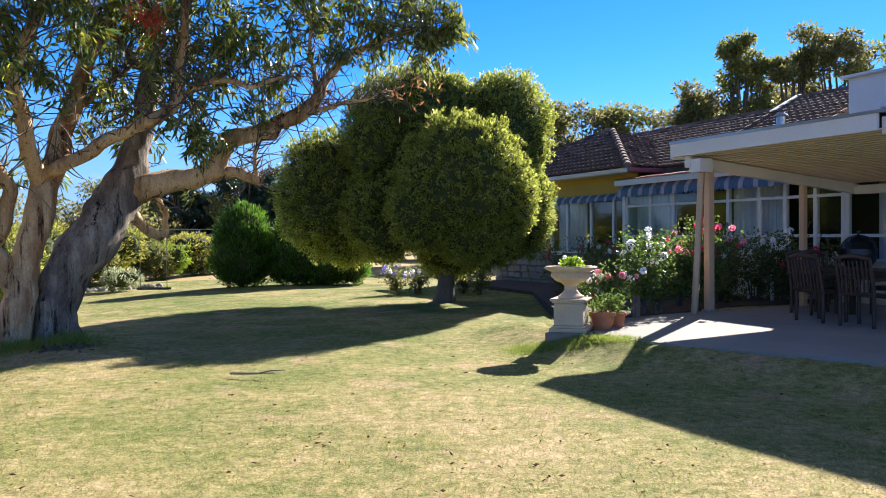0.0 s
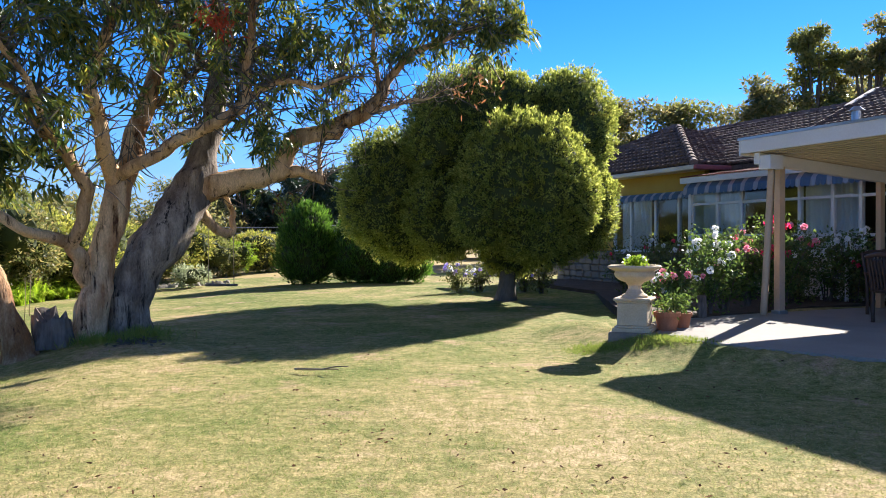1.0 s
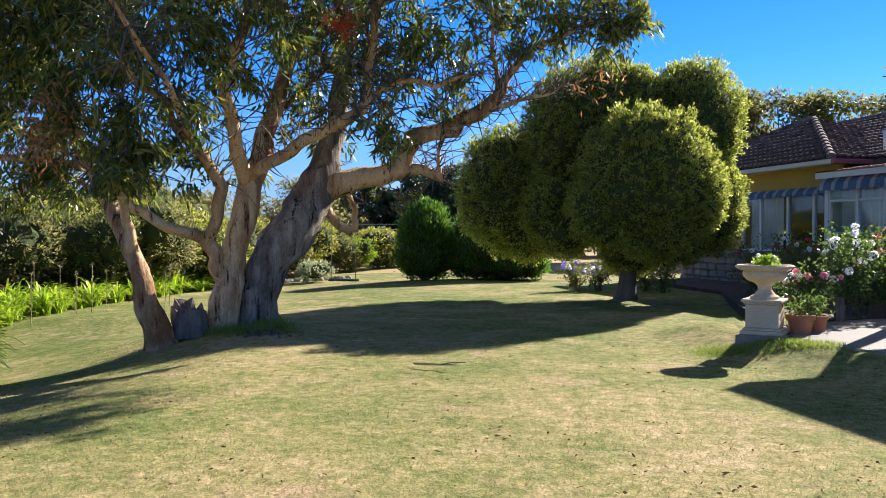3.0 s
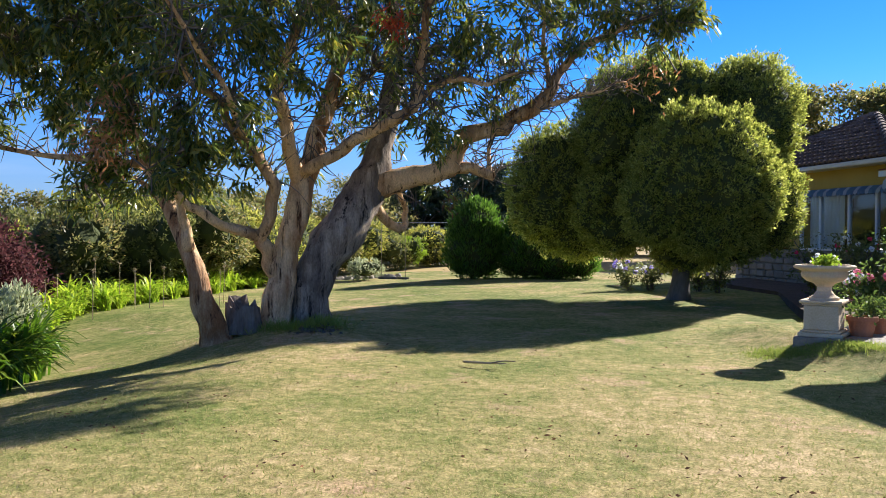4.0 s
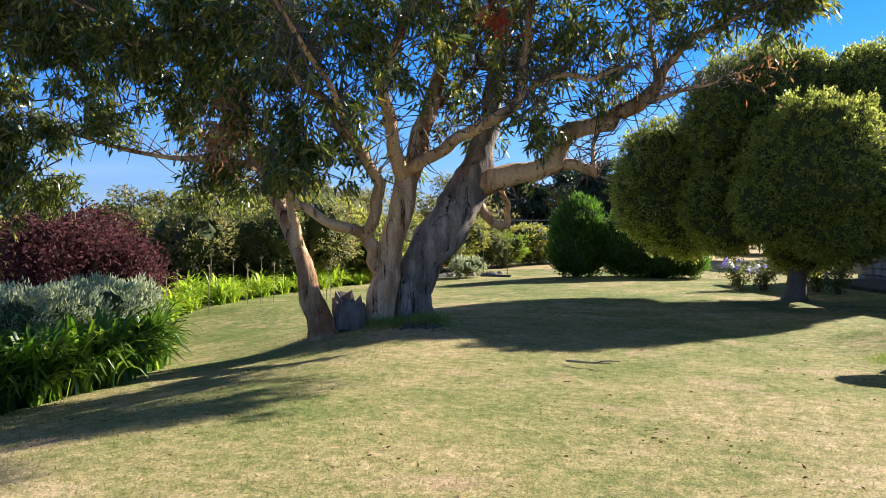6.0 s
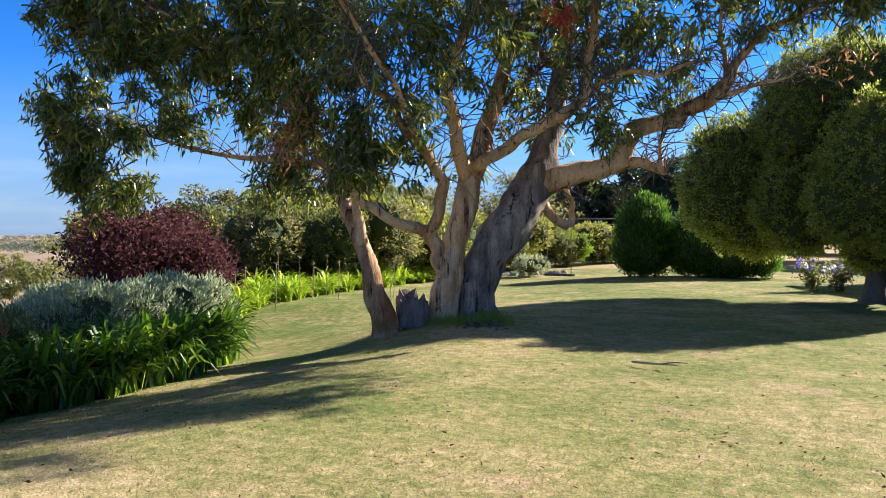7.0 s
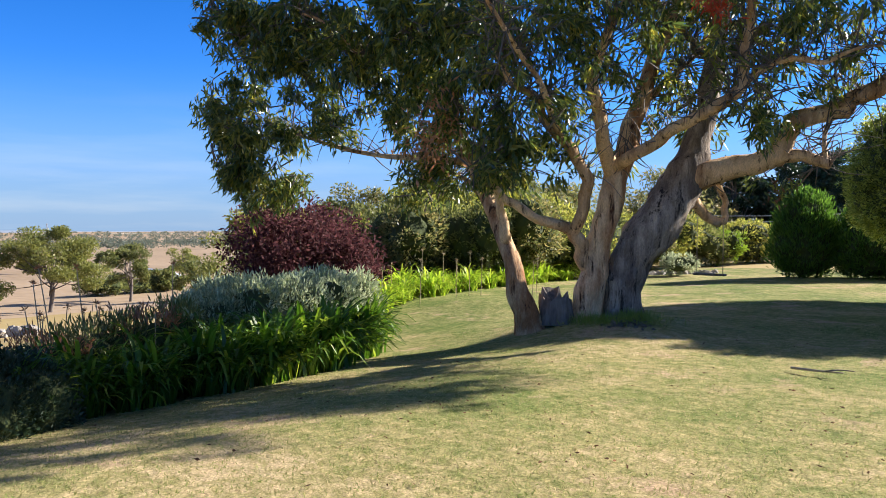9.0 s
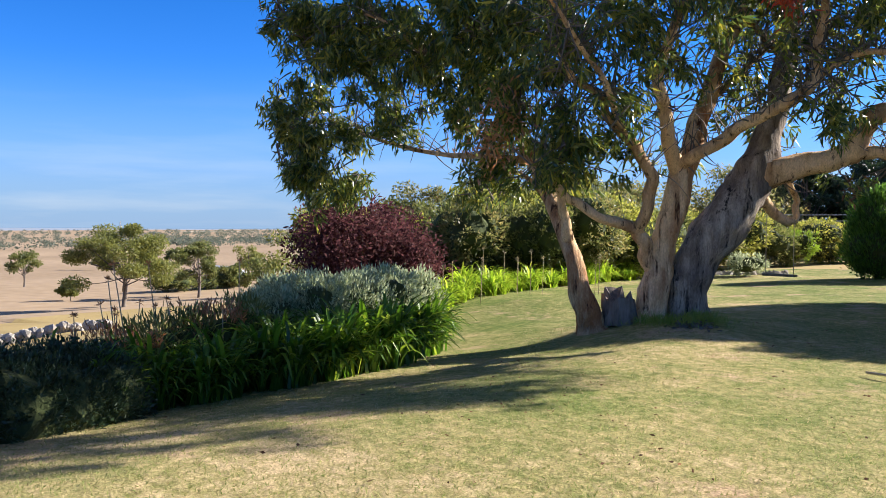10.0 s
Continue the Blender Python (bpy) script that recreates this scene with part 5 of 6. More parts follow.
def lathe(name, profile, material, parent, sides=28, label="", wave=0.0, waves=0):
    bm = bmesh.new()
    rows = []
    for r0, z in profile:
        rows.append([bm.verts.new(((r0 * (1 + wave * math.cos(waves * 2 * math.pi * j / sides))) * math.cos(2 * math.pi * j / sides), (r0 * (1 + wave * math.cos(waves * 2 * math.pi * j / sides))) * math.sin(2 * math.pi * j / sides), z)) for j in range(sides)])
    for p, q in zip(rows, rows[1:]):
        for j in range(sides):
            bm.faces.new((p[j], p[(j + 1) % sides], q[(j + 1) % sides], q[j]))
    bm.faces.new(rows[0][::-1])
    bm.faces.new(rows[-1])
    return part(name, bm, material, parent, label, smooth=False)


urn = thing("garden_urn", pose(1.68, 10.6, 0.2, 0, 0, -20), "weathered cast stone urn on a square pedestal", "garden urn")
part("paver", box(-0.29, 0.29, -0.29, 0.29, -0.25, 0.02, 0.01), STONE, urn, "mossy concrete paver")
bm = bmesh.new()
for w, z0, z1, bv in ((0.25, 0.02, 0.07, 0.008), (0.225, 0.07, 0.1, 0.012), (0.195, 0.1, 0.4, 0.012), (0.215, 0.4, 0.425, 0.008), (0.24, 0.425, 0.46, 0.01)):
    add_box(bm, -w, w, -w, w, z0, z1, bv)
part("pedestal", bm, CAST_STONE, urn)
lathe("stem", [(0.17, 0.46), (0.17, 0.49), (0.12, 0.52), (0.085, 0.57), (0.085, 0.62), (0.11, 0.645), (0.12, 0.66)], CAST_STONE, urn)
lathe("bowl", [(0.12, 0.66), (0.2, 0.69), (0.255, 0.74), (0.265, 0.78), (0.25, 0.81)], CAST_STONE, urn, 48, "fluted urn bowl", 0.02, 16)
lathe("rim", [(0.25, 0.81), (0.31, 0.835), (0.345, 0.85), (0.35, 0.87), (0.33, 0.885), (0.29, 0.885), (0.27, 0.86), (0.1, 0.855)], CAST_STONE, urn, 40, "worn egg-and-dart rim", 0.012, 20)
b0 = rng.normal(size=(260, 3)) * (0.07, 0.07, 0.03) + (0.02, 0.0, 0.92)
plant = thing("urn_plant", pose(1.68, 10.6, 0.2), "small bright green plant with pale flowers growing in the urn", "plant")
leaf_mesh("foliage", b0, rng.normal(size=b0.shape) + (0, 0, 0.7), 0.06, 0.035, LIME_LEAF, plant)
for dx, dz in ((0.1, 0.98), (-0.08, 1.0), (0.13, 0.95)):
    blossom("blossom", (dx, 0, dz), 0.05, WHITE_PETAL, plant)


def pot(place, r, h, label, leafy, seed):
    t = thing("flower_pot", Matrix.Translation(place), label, "flower pot", "terracotta pots")
    lathe("pot", [(r * 0.68, 0), (r * 0.93, h * 0.8), (r * 1.04, h * 0.8), (r * 1.04, h), (r * 0.92, h), (r * 0.9, h * 0.85), (0.02, h * 0.85)], TERRACOTTA, t)
    q = np.random.default_rng(seed)
    n = leafy
    b = q.normal(size=(n, 3)) * (r * 0.5, r * 0.5, 0.09) + (0, 0, h + 0.12)
    leaf_mesh("foliage", b, q.normal(size=b.shape) + (0, 0, 0.5), 0.07, 0.03, ROSE_LEAF, t)
    return t


pot((2.12, 10.7, 0.2), 0.17, 0.26, "terracotta pot with a trailing green plant", 130, 1)
pot((2.38, 11.0, 0.2), 0.13, 0.22, "smaller terracotta pot with a green plant", 160, 2)
bollard = thing("bollard", pose(2.95, 12.25, 0.2), "short grey wooden marker post in the garden bed", "post")
part("shaft", box(-0.06, 0.06, -0.06, 0.06, -0.1, 0.36, 0.012), DEAD_WOOD, bollard)

# ---- patio furniture ----


def dining_chair():
    t = thing("patio_chair", Matrix(), "dark-stained slatted timber patio chair", "chair", "chairs round the patio table")
    for k in range(6):
        part("seat_slat", box(-0.24, 0.24, -0.22 + k * 0.076, -0.155 + k * 0.076, 0.42, 0.445, 0.004), TIMBER, t)
    for x in (-0.24, 0.24):
        tube("back_leg", [(x, 0.22, 0), (x, 0.22, 0.42), (x, 0.27, 0.7), (x, 0.33, 0.95)], [0.026, 0.026, 0.024, 0.02], TIMBER, t, 6)
        tube("front_leg", [(x, -0.22, 0), (x, -0.22, 0.3), (x, -0.22, 0.63)], [0.026, 0.026, 0.024], TIMBER, t, 6)
        tube("armrest", [(x, -0.26, 0.64), (x, 0.0, 0.65), (x, 0.27, 0.64)], [0.03, 0.028, 0.024], TIMBER, t, 6)
    for k in range(7):
        x = -0.18 + k * 0.06
        tube("back_slat", [(x, 0.235, 0.46), (x, 0.275, 0.7), (x, 0.32, 0.9)], [0.017, 0.017, 0.017], TIMBER, t, 4)
    tube("top_rail", [(-0.25, 0.33, 0.93), (0, 0.35, 0.97), (0.25, 0.33, 0.93)], [0.03, 0.034, 0.03], TIMBER, t, 6)
    tube("lower_rail", [(-0.24, 0.235, 0.46), (0.24, 0.235, 0.46)], [0.02, 0.02], TIMBER, t, 4)
    tube("seat_rail", [(-0.24, -0.2, 0.4), (0.24, -0.2, 0.4)], [0.024, 0.024], TIMBER, t, 4)
    return t


chair = dining_chair()
chair.matrix_world = HOUSE @ pose(0.95, -2.35, 0.22, 0, 0, 80)
for x, y, a in ((1.75, -3.2, 175), (2.5, -3.25, 184), (1.7, -1.45, 3), (2.45, -1.4, -6), (3.35, -2.3, -88), (0.55, -1.9, 40)):
    copy_thing(chair, HOUSE @ pose(x, y, 0.22, 0, 0, a))
table = thing("patio_table", HOUSE @ pose(2.1, -2.33, 0.22), "long dark timber patio table", "table")
for k in range(7):
    part("top_slat", box(-0.85, 0.85, -0.45 + k * 0.13, -0.33 + k * 0.13, 0.7, 0.735, 0.005), TIMBER, table)
for x in (-0.75, 0.75):
    for y in (-0.36, 0.36):
        part("leg", box(x - 0.04, x + 0.04, y - 0.04, y + 0.04, 0, 0.7, 0.006), TIMBER, table)
part("apron", box(-0.75, 0.75, -0.38, -0.34, 0.6, 0.7), TIMBER, table)
part("apron", box(-0.75, 0.75, 0.34, 0.38, 0.6, 0.7), TIMBER, table)
bench = thing("garden_chair", HOUSE @ pose(-1.35, -0.75, 0.22, 0, 0, 5), "white painted timber garden chair by the sunroom windows", "chair")
for x in (-0.26, 0.26):
    part("leg", box(x - 0.025, x + 0.025, 0.2, 0.25, 0, 1.02, 0.004), WHITE_PAINT, bench)
    part("leg", box(x - 0.025, x + 0.025, -0.25, -0.2, 0, 0.62, 0.004), WHITE_PAINT, bench)
    part("armrest", box(x - 0.03, x + 0.03, -0.27, 0.2, 0.62, 0.65, 0.004), WHITE_PAINT, bench)
for k in range(3):
    part("back_slat", box(-0.235, 0.235, 0.21, 0.235, 0.6 + k * 0.15, 0.69 + k * 0.15, 0.004), WHITE_PAINT, bench)
part("seat", box(-0.28, 0.28, -0.26, 0.2, 0.42, 0.45, 0.006), WHITE_PAINT, bench)
bbq = thing("kettle_barbecue", HOUSE @ pose(0.5, -0.65, 0.22), "black enamelled kettle barbecue with a domed lid", "barbecue")
lathe("bowl", [(0.06, 0.62), (0.2, 0.68), (0.28, 0.8), (0.29, 0.9)], BLACK_ENAMEL, bbq)
lathe("lid", [(0.3, 0.9), (0.295, 1.0), (0.25, 1.12), (0.16, 1.21), (0.05, 1.245)], BLACK_ENAMEL, bbq)
lathe("knob", [(0.02, 1.24), (0.02, 1.27), (0.04, 1.28), (0.04, 1.31), (0.01, 1.32)], BLACK_ENAMEL, bbq, 12)
for k in range(3):
    a = k * 2.094
    tube("leg", [(0.2 * math.cos(a), 0.2 * math.sin(a), 0.7), (0.34 * math.cos(a), 0.34 * math.sin(a), 0)], [0.014, 0.014], GREY_METAL, bbq, 6)

# a rope swing hung from the hooked limb behind the old tree
swing = thing("rope_swing", Matrix.Translation(polar(19.4, 23.5)), "rope swing with a plank seat hanging at the lawn's end", "swing")
tube("rope", [(0.0, 0, 0.12), (0.0, 0, 1.5), (0.02, 0, 2.3)], [0.014, 0.014, 0.014], ROPE, swing, 4)
tube("rope", [(-0.75, 0, 0.12), (-0.75, 0, 1.0), (-0.74, 0, 2.0)], [0.012, 0.012, 0.012], ROPE, swing, 4)
part("seat", box(-0.82, 0.08, -0.1, 0.1, 0.06, 0.12, 0.01), DEAD_WOOD, swing)

# fallen twig, fallen leaves
twig = thing("fallen_branch", Matrix.Translation((-2.05, 8.45, 0.03)), "pale fallen twig lying on the grass", "twig")
tube("stem", [(-0.28, 0.08, 0.01), (-0.05, 0.0, 0.02), (0.22, 0.03, 0.02)], [0.014, 0.013, 0.007], STALK, twig, 6, 0.2)
tube("side_twig", [(0.05, 0.01, 0.02), (0.2, -0.05, 0.06), (0.32, 0.02, 0.05)], [0.009, 0.007, 0.004], DEAD_WOOD, twig, 5)


def strewn(n, xs, ys):
    x, y = rng.uniform(*xs, n), rng.uniform(*ys, n)
    return np.array([(a, b, fall(a, b) + 0.008) for a, b in zip(x, y)])


b0 = np.concatenate([strewn(420, (-7, 5), (2.5, 12)), *[strewn(24, (x - 1.4 * w, x + 1.4 * w), (y - w, y + w)) for x, y, w in ((-0.75, 5.6, 0.4), (0.15, 4.9, 0.35), (-3.6, 4.9, 0.5), (-2.2, 4.3, 0.5), (-4.5, 5.6, 0.4), (1.3, 5.4, 0.5), (-1.6, 6.4, 0.5))]])
tagged(leaf_mesh("fallen_leaves", b0 + (0, 0, 0.01), rng.normal(size=b0.shape) * (1, 1, 0.18), rng.uniform(0.015, 0.06, len(b0)), rng.uniform(0.009, 0.02, len(b0)), LITTER), "scattered brown leaves on the lawn", "leaves", kind="stuff")

# short mown grass where the lawn lies near
rad = 0.5 + 13 * rng.random(160000) ** 1.25
ang = np.radians(np.where(rad < 2.5, rng.uniform(-180, 180, 160000), rng.uniform(-36, 80, 160000)))
gx, gy = -np.sin(ang) * rad, np.cos(ang) * rad
keep = np.ones(len(gx), bool)
lx, ly = (gx - 7.57) * 0.442 - (gy - 14.5) * 0.897, (gx - 7.57) * 0.897 + (gy - 14.5) * 0.442
keep &= ~((lx > -0.3) & (ly > -6.9 + np.where(lx > 2, 0.45 * (lx - 2), 0)))
keep &= gx > -7.0 - 0.4 * np.clip(gy - 6.5, 0, 10)
gx, gy = gx[keep], gy[keep]
b0 = np.stack([gx, gy, [fall(a, b) - 0.004 for a, b in zip(gx, gy)]], 1)
n = len(b0)
tagged(leaf_mesh("grass", b0, rng.normal(size=b0.shape) * (0.8, 0.8, 0.1) + (0, 0, 0.75), rng.uniform(0.018, 0.042, n), rng.uniform(0.004, 0.008, n), GRASS_BLADE),
       "short dry summer grass blades", "grass", kind="stuff")
# longer grass at the foot of the old tree and along the terrace bank
b0 = []
for k in range(2600):
    a = rng.uniform(0, 6.28)
    q = 0.25 + abs(rng.normal()) * 0.22
    x, y = -5.35 + q * 1.3 * math.cos(a), 10.3 + q * 0.9 * math.sin(a)
    b0.append((x, y, fall(x, y) - 0.01))
b0 = np.array(b0)
n = len(b0)
tagged(leaf_mesh("tall_grass", b0, rng.normal(size=b0.shape) * (0.5, 0.5, 0.1) + (0, 0, 0.9), rng.uniform(0.07, 0.22, n), rng.uniform(0.005, 0.01, n), BANK_GRASS),
       "longer green grass at the tree's foot and along the bank", "grass", kind="stuff")


b0 = []
for k in range(5200):
    f = rng.random()
    x, y = 0.85 + 1.6 * f + rng.normal() * 0.12, 10.3 - 0.6 * f + rng.normal() * 0.14
    b0.append((x, y, fall(x, y) - 0.01))
b0 = np.array(b0)
n = len(b0)
tagged(leaf_mesh("bank_grass", b0, rng.normal(size=b0.shape) * (0.6, 0.6, 0.1) + (0, 0, 0.9), rng.uniform(0.03, 0.09, n), rng.uniform(0.005, 0.009, n), BANK_GRASS),
       "lush green grass along the patio bank", "grass", kind="stuff")
b0 = np.array([(-4.85, 10.0, 0)]) + rng.normal(size=(160, 3)) * (0.14, 0.12, 0)
b0[:, 2] = [fall(a, b) + 0.015 for a, b, _ in b0]
tagged(leaf_mesh("bark_litter", b0, rng.normal(size=b0.shape) * (1, 1, 0.25), rng.uniform(0.06, 0.14, 160), 0.035, DEAD_WOOD), "pale flakes of shed bark at the tree's foot", "bark litter", kind="stuff")


# ---- strap-leaved border ----
def strap_clump(name, n, height, reach, width, material, label, seed, group):
    """A clump of arching strap leaves, each a folded ribbon."""
    r = np.random.default_rng(seed)
    vs, fs = [], []
    for k in range(n):
        a = r.uniform(0, 6.283)
        out = reach * r.uniform(0.25, 1.0)
        hh = height * r.uniform(0.5, 1.1)
        sag = r.uniform(0.0, 0.75)
        dx, dy = math.cos(a), math.sin(a)
        sx, sy = -dy, dx
        o = r.normal(size=2) * 0.06
        n0 = len(vs)
        for i in range(6):
            f = i / 5
            q = out * (f ** 1.3)
            z = hh * 1.15 * (1.9 * f - (0.9 + sag) * f * f)
            w = width * (0.75 + 0.9 * f * (1 - f)) * (1, 1, 1, 0.95, 0.7, 0.1)[i]
            cx, cy = o[0] + dx * q, o[1] + dy * q
            vs += [(cx - sx * w / 2, cy - sy * w / 2, z), (cx, cy, z - 0.006), (cx + sx * w / 2, cy + sy * w / 2, z)]
        for i in range(5):
            p = n0 + 3 * i
            fs += [(p, p + 1, p + 4, p + 3), (p + 1, p + 2, p + 5, p + 4)]
    t = thing(name, Matrix(), label, "agapanthus", group)
    mesh_part("leaves", vs, fs, material, t)
    return t


def along_line(pts, step):
    out, carry = [], 0.0
    for (x0, y0), (x1, y1) in zip(pts, pts[1:]):
        ln = math.hypot(x1 - x0, y1 - y0)
        d = carry
        while d < ln:
            f = d / ln
            out.append((x0 + (x1 - x0) * f, y0 + (y1 - y0) * f, -(y1 - y0) / ln, (x1 - x0) / ln))
            d += step
        carry = d - ln
    return out


LUSH = [strap_clump("agapanthus", 160, 0.6, 0.5, 0.042, STRAP_LEAF, "lush green agapanthus clump in the lawn border", 300 + k, "agapanthus border") for k in range(5)]
used = set()
for row, off in enumerate((0.32, 0.75, 1.2, 1.65)):
    for k, (x, y, nx, ny) in enumerate(along_line([(-7.02, 2.9), (-6.9, 3.8), (-6.85, 5.4), (-6.95, 6.6), (-7.5, 7.9), (-8.5, 9.0)], 0.38)):
        px, py = x + nx * off + random.uniform(-0.1, 0.1), y + ny * off + random.uniform(-0.1, 0.1)
        if row > 1 and y > 7.2:
            continue
        v = (k + row * 2) % 5
        tall = 1.0 + 0.22 * min(max((y - 3.5) / 2, 0), 1)
        m = pose(px, py, fall(px, py) - 0.02, 0, 0, random.uniform(0, 360)) @ Matrix.Scale(tall * random.uniform(0.88, 1.1), 4)
        if v not in used:
            LUSH[v].matrix_world = m
            used.add(v)
        else:
            copy_thing(LUSH[v], m)
SUNNY = [strap_clump("agapanthus", 90, 0.55, 0.5, 0.04, YELLOW_STRAP, "yellow-green agapanthus clump in the far border, leaves coloured as if sunlit", 330 + k, "far agapanthus border") for k in range(3)]
used = set()
for row, off in enumerate((0.2, 0.7, 1.2)):
    for k, (x, y, nx, ny) in enumerate(along_line([(-9.6, 9.2), (-10.7, 10.4), (-11.5, 11.8), (-11.9, 13.6), (-12.3, 16.0), (-12.5, 18.5), (-12.4, 22.8)], 0.5)):
        px, py = x + nx * off + random.uniform(-0.15, 0.15), y + ny * off + random.uniform(-0.15, 0.15)
        v = (k + row) % 3
        m = pose(px, py, fall(px, py) - 0.03, 0, 0, random.uniform(0, 360)) @ Matrix.Scale(random.uniform(0.75, 1.25), 4)
        if v not in used:
            SUNNY[v].matrix_world = m
            used.add(v)
        else:
            copy_thing(SUNNY[v], m)

# silver shrubs, dark mound and dry stalks behind the border
for k, (th, d, r0) in enumerate(((56.3, 10.6, 0.5), (54.2, 10.9, 0.75), (51.3, 11.3, 0.9), (48.8, 11.9, 0.8), (46.6, 12.6, 0.6))):
    p = at_ground(th, d)
    p.z = -0.62 + 0.06 * (k % 2) - (0.12 if k == 0 else 0)
    lobed_tree("silver_shrub", p, [(0, 0, 0.55, r0, r0, 0.75), (0.35, 0.1, 0.85, r0 * 0.6, r0 * 0.6, 0.5), (-0.35, 0.1, 0.8, r0 * 0.6, r0 * 0.6, 0.48), (0, -0.3, 0.2, r0, r0, 0.6)], SAGE_LEAF, BUSH_CORE, 1300, 0.072, 0.02,
               "silver-grey leafy shrub behind the agapanthus", category="shrub", up=0.8, shade=0.7)
for th, d in ((68.6, 8.0), (71.0, 7.8), (73.8, 7.6), (77.0, 7.5)):
    lobed_tree("dark_shrub", at_ground(th, d), [(0, 0, 0.25, 0.55, 0.5, 0.48), (0.3, 0.15, 0.2, 0.42, 0.4, 0.42), (-0.35, -0.1, 0.15, 0.4, 0.4, 0.36)], PINE_LEAF, BUSH_CORE, 1700, 0.05, 0.022, "dark green mounded shrub at the border's end", category="shrub")
for k, (th, d) in enumerate(((58.6, 9.6), (60.4, 9.4), (62.3, 9.3), (64.3, 9.1), (66.5, 9.0))):
    lobed_tree("scraggly_shrub", at_ground(th, d), [(0, 0, 0.5, 0.42, 0.42, 0.5 - 0.05 * k), (0.25, 0.1, 0.62, 0.28, 0.28, 0.42 - 0.05 * k)], (SCRUB_LEAF, DRY_LEAF, SCRUB_LEAF)[k % 3], BUSH_CORE, 500, 0.09, 0.02,
               "scraggly brown-green shrub gone to seed behind the border", category="shrub", up=1.0, shade=0.6)
for k in range(15):
    th, d = random.uniform(58, 69), random.uniform(9.0, 9.8)
    p = at_ground(th, d)
    st = thing("seed_stalk", Matrix.Translation(p), "dry brown agapanthus stalk with a seed head", "stalk", "dry stalks")
    h = random.uniform(0.9, 1.5)
    lean = random.uniform(-0.25, 0.1)
    tube("stem", [(0, 0, 0), (lean * 0.4, lean * 0.2, h * 0.5), (lean, lean * 0.4, h)], [0.008, 0.007, 0.005], STALK, st, 5)
    b0 = np.zeros((22, 3)) + (lean, lean * 0.4, h)
    leaf_mesh("seed_head", b0, rng.normal(size=(22, 3)) + (0, 0, 0.6), 0.06, 0.01, DRY_LEAF, st)
for k in range(14):
    p = at_ground(random.uniform(31, 45), random.uniform(17.5, 20.5))
    st = thing("seed_stalk", Matrix.Translation(p), "pale dry flower stalk above the far border", "stalk", "dry stalks")
    h = random.uniform(0.8, 1.15)
    tube("stem", [(0, 0, 0), (0.02, 0, h * 0.5), (0.03, 0, h)], [0.01, 0.009, 0.007], STALK, st, 4)
    leaf_mesh("seed_head", np.zeros((16, 3)) + (0.03, 0, h), rng.normal(size=(16, 3)) + (0, 0, 0.8), 0.08, 0.014, STALK, st)

# shrubs with violet flowers beside the round tree's foot
for k, (x, y) in enumerate(((-1.2, 20.4), (-0.7, 20.6), (0.5, 20.5), (0.9, 19.9))):
    rose_bush("flowering_shrub", (x, y, 0), 0.75, 0.9, [VIOLET_PETAL, WHITE_PETAL], 12 if k < 2 else 4, "low shrub with pale violet flowers behind the round tree", 900, 0.1, 60 + k, SCRUB_LEAF)

# ---- boundary and distance ----
for z in (1.95, 2.25):
    wire = thing("power_line", Matrix(), "thin power cable strung behind the lawn", "cable", "power cables")
    a0, a1 = polar(30, 44, z), polar(6, 44, z)
    tube("cable", [a0, (a0 + a1) / 2 - Vector((0, 0, 0.3)), a1], [0.02, 0.02, 0.02], STEEL_GREY, wire, 4)
for th in (30, 6):
    pole = thing("power_pole", Matrix.Translation(at_ground(th, 44)), "grey timber power pole behind the trees", "pole", "power poles")
    tube("shaft", [(0, 0, -0.5), (0, 0, 1.5), (0, 0, 3.2)], [0.12, 0.11, 0.1], DEAD_WOOD, pole, 8)
edge_rocks = bmesh.new()
for k in range(260):
    f = k / 260
    th, d = 34 - 14 * f + random.uniform(-0.4, 0.4), 26 + 3 * f + random.uniform(-0.5, 0.5)
    p = at_ground(th, d)
    s = random.uniform(0.05, 0.15)
    bmesh.ops.create_icosphere(edge_rocks, subdivisions=1, radius=s, matrix=Matrix.Translation(p) @ pose(0, 0, 0, random.uniform(0, 90), random.uniform(0, 90), 0) @ Matrix.Diagonal((1.3, 0.9, 0.6, 1)))
tagged(part("edging_stones", edge_rocks, ROCK), "rough stones and earth along the lawn's far edge", "stones", kind="stuff")
wall_rocks = bmesh.new()
for k in range(240):
    f = k / 240
    p = at_ground(75 - 8.5 * f, 40 + random.uniform(-0.6, 0.6))
    bmesh.ops.create_icosphere(wall_rocks, subdivisions=1, radius=random.uniform(0.14, 0.34), matrix=Matrix.Translation(p + Vector((0, 0, random.uniform(0, 0.3)))) @ pose(0, 0, 0, random.uniform(0, 90), 0, 0) @ Matrix.Diagonal((1.4, 0.9, 0.6, 1)))
tagged(part("field_stones", wall_rocks, ROCK), "long heap of pale field stones in the paddock", "stones", kind="stuff")

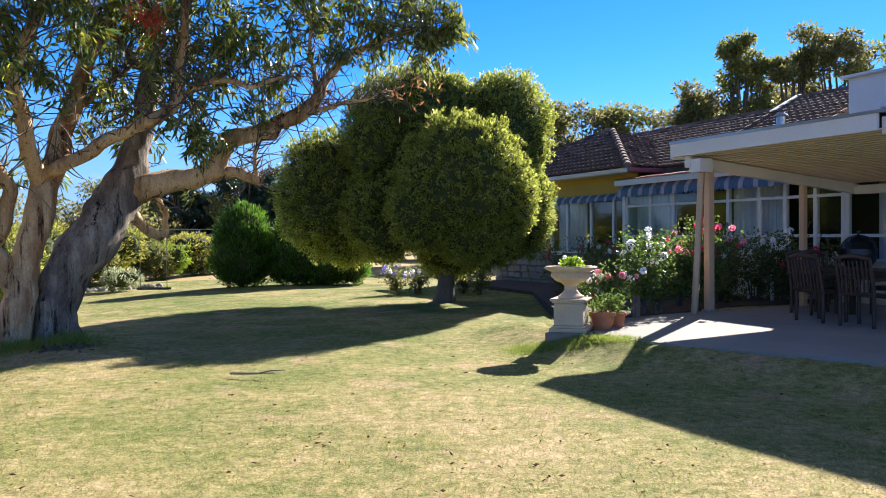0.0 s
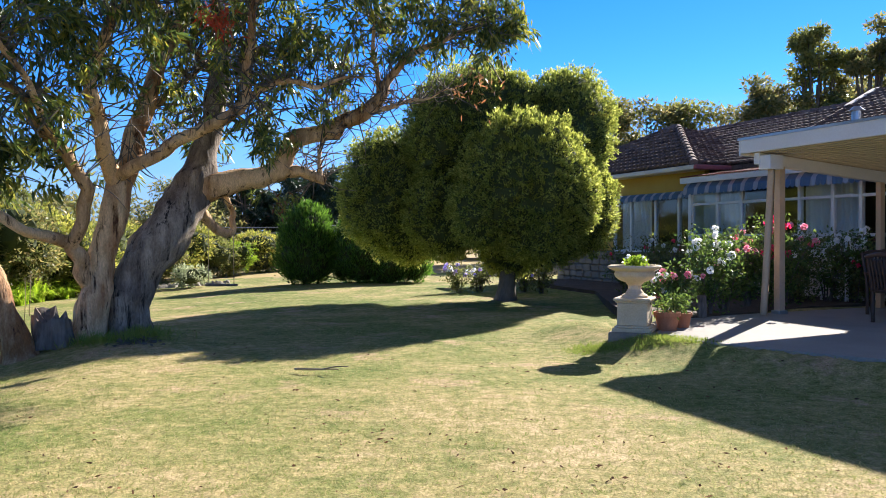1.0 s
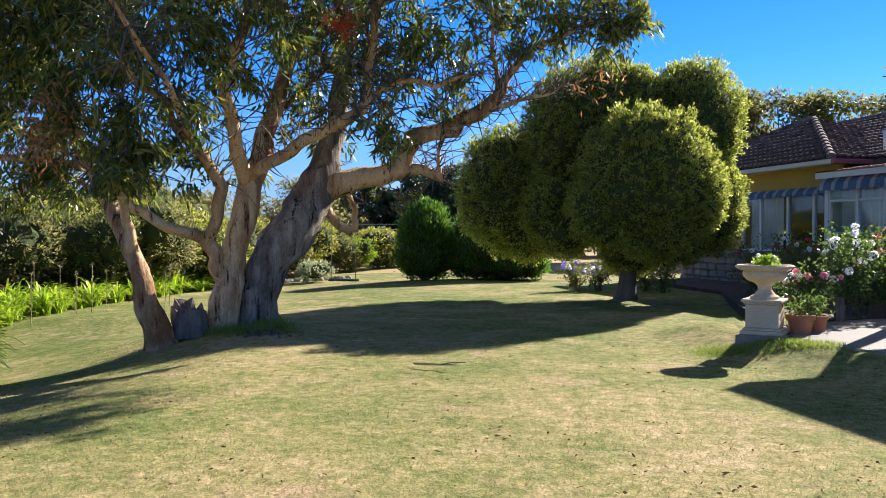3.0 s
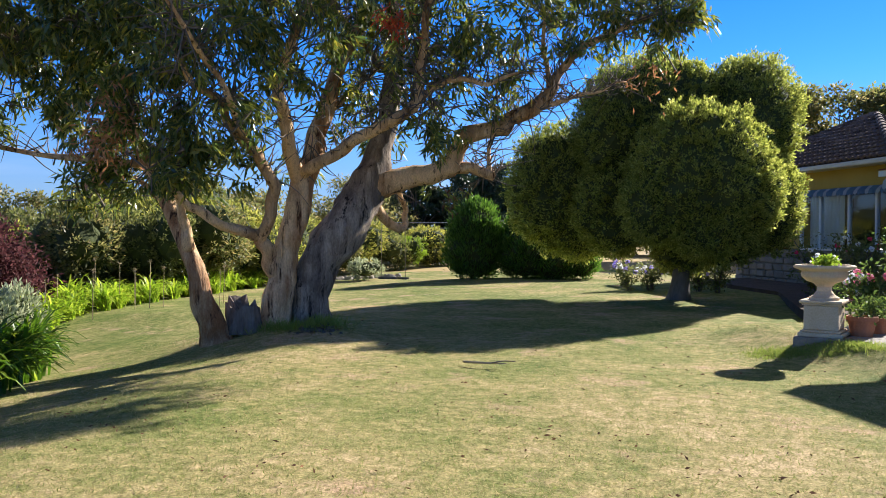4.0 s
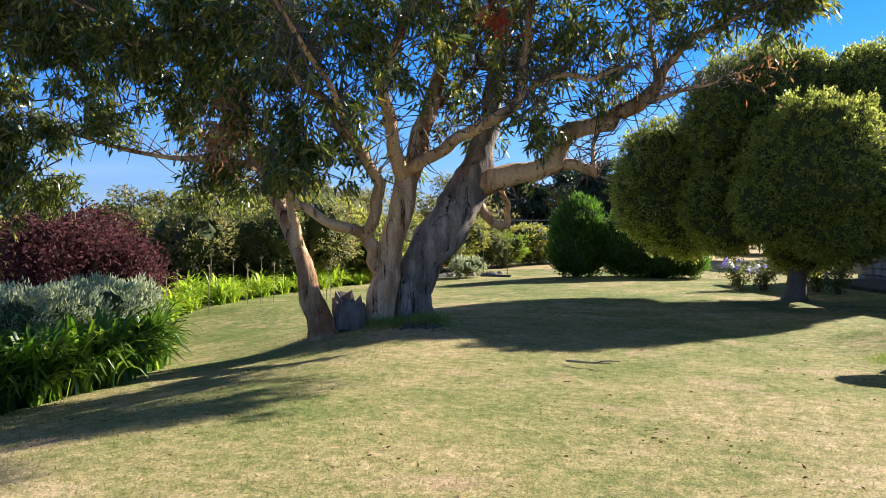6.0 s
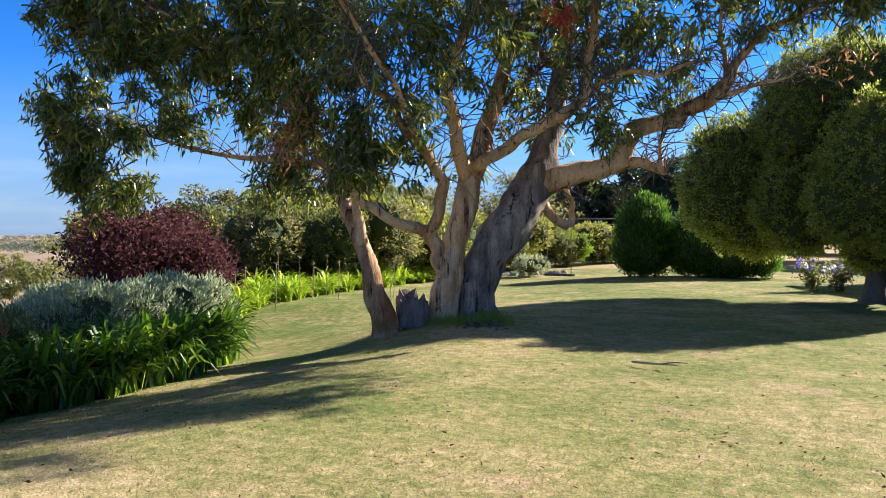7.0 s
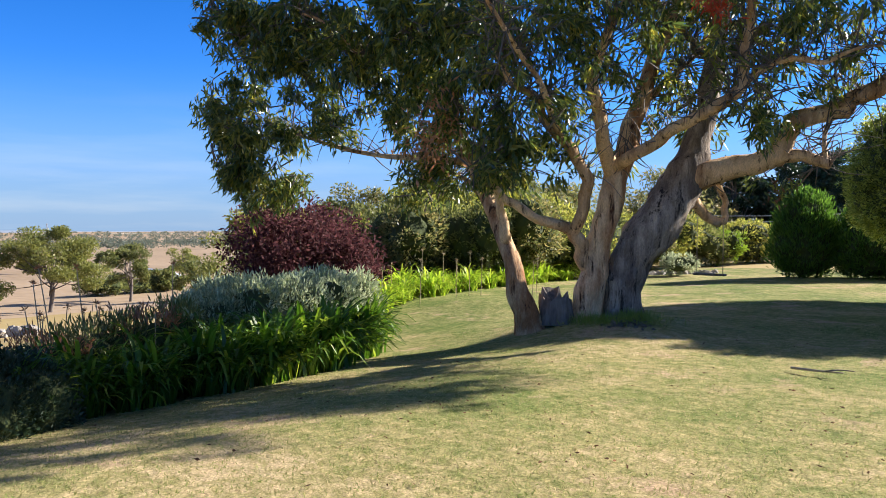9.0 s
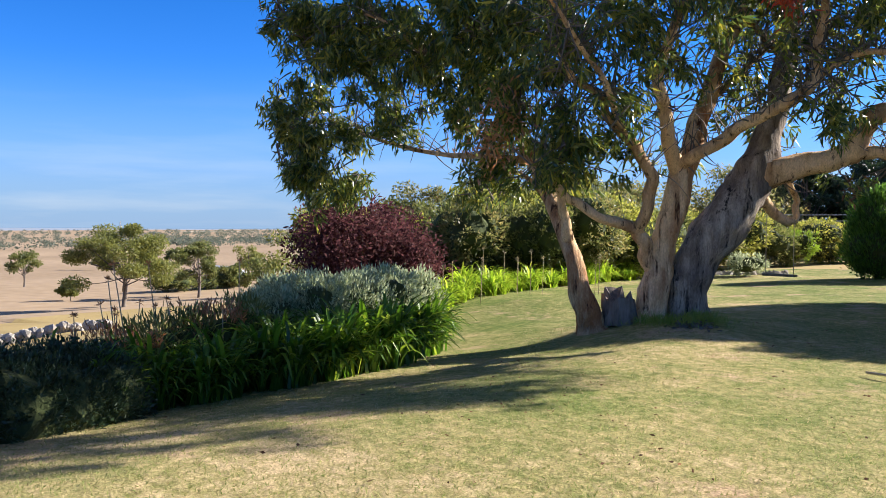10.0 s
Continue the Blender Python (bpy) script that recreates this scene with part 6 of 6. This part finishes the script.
wb, wa, ws = [], [], []
for k in range(2000):
    th = random.uniform(6, 80)
    d = 520 * (7 ** (random.random() ** 0.8))
    if random.random() < 0.35:
        th = random.gauss(58, 8)
    p = at_ground(th, d)
    s = random.uniform(2.2, 4.5) * (1 + d / 4000)
    nn = 46
    dd, _ = in_ball(nn, (s, s, s * 0.6))
    wb.append(dd + np.array(p) + (0, 0, s * 0.75))
    wa.append(rng.normal(size=(nn, 3)))
    ws.append(np.full(nn, s * 0.3))
wb, wa, ws = np.concatenate(wb), np.concatenate(wa), np.concatenate(ws)
tagged(leaf_mesh("far_woods", wb, wa, ws, ws * 0.8, WOODS), "scattered gum woods across the wide dry valley", "woods", kind="stuff")


def far_ridge(th0, th1, d, z0, amp, material, label, seed):
    n = 160
    vs, fs = [], []
    for i in range(n + 1):
        th = th0 + (th1 - th0) * i / n
        h = z0 + amp * (noise.noise(Vector((i * 0.05, seed, 0))) + 0.4 * noise.noise(Vector((i * 0.21, seed, 5))))
        for dd, z in ((d, -140), (d + 5, h * 0.5 - 40), (d + 60, h), (d + 120, -140)):
            p = polar(th, dd)
            vs.append((p.x, p.y, z))
    for i in range(n):
        for j in range(3):
            fs.append((i * 4 + j, i * 4 + j + 1, i * 4 + j + 5, i * 4 + j + 4))
    tagged(mesh_part("backdrop", vs, fs, material, smooth=True), label, "hills", kind="structure")


far_ridge(-60, 110, 4300, -36, 9, HILL_HAZE, "low hills on the horizon, haze painted in as blue", 2)
far_ridge(5, 100, 3000, -38, 7, HILL_DRY, "pale dry hills with dark woods in the distance", 7)

shed = thing("shed", Matrix.Translation(at_ground(59.2, 116)), "pale blue-roofed farm shed among paddock trees", "shed")
part("wall", box(-3.5, 3.5, -2.2, 2.2, 0, 1.7), STEEL_GREY, shed)
mesh_part("roof", [(-3.8, -2.5, 1.7), (3.8, -2.5, 1.7), (3.8, 2.5, 1.7), (-3.8, 2.5, 1.7), (-3.8, 0, 2.7), (3.8, 0, 2.7)], [(0, 1, 5, 4), (2, 3, 4, 5), (1, 2, 5), (3, 0, 4), (3, 2, 1, 0)], SHED_ROOF, shed)
pylon = thing("pylon", Matrix.Translation(at_ground(65.7, 2300)), "grey steel lattice power pylon far across the valley", "pylon")
for sx in (-1, 1):
    for sy in (-1, 1):
        tube("leg", [(sx * 3, sy * 3, -1), (sx * 1.2, sy * 1.2, 18), (sx * 0.5, sy * 0.5, 32)], [0.35, 0.3, 0.25], STEEL_GREY, pylon, 4)
for z, w in ((20, 5), (25, 6.5), (29, 4.5)):
    part("crossarm", box(-w, w, -0.3, 0.3, z, z + 0.6), STEEL_GREY, pylon)
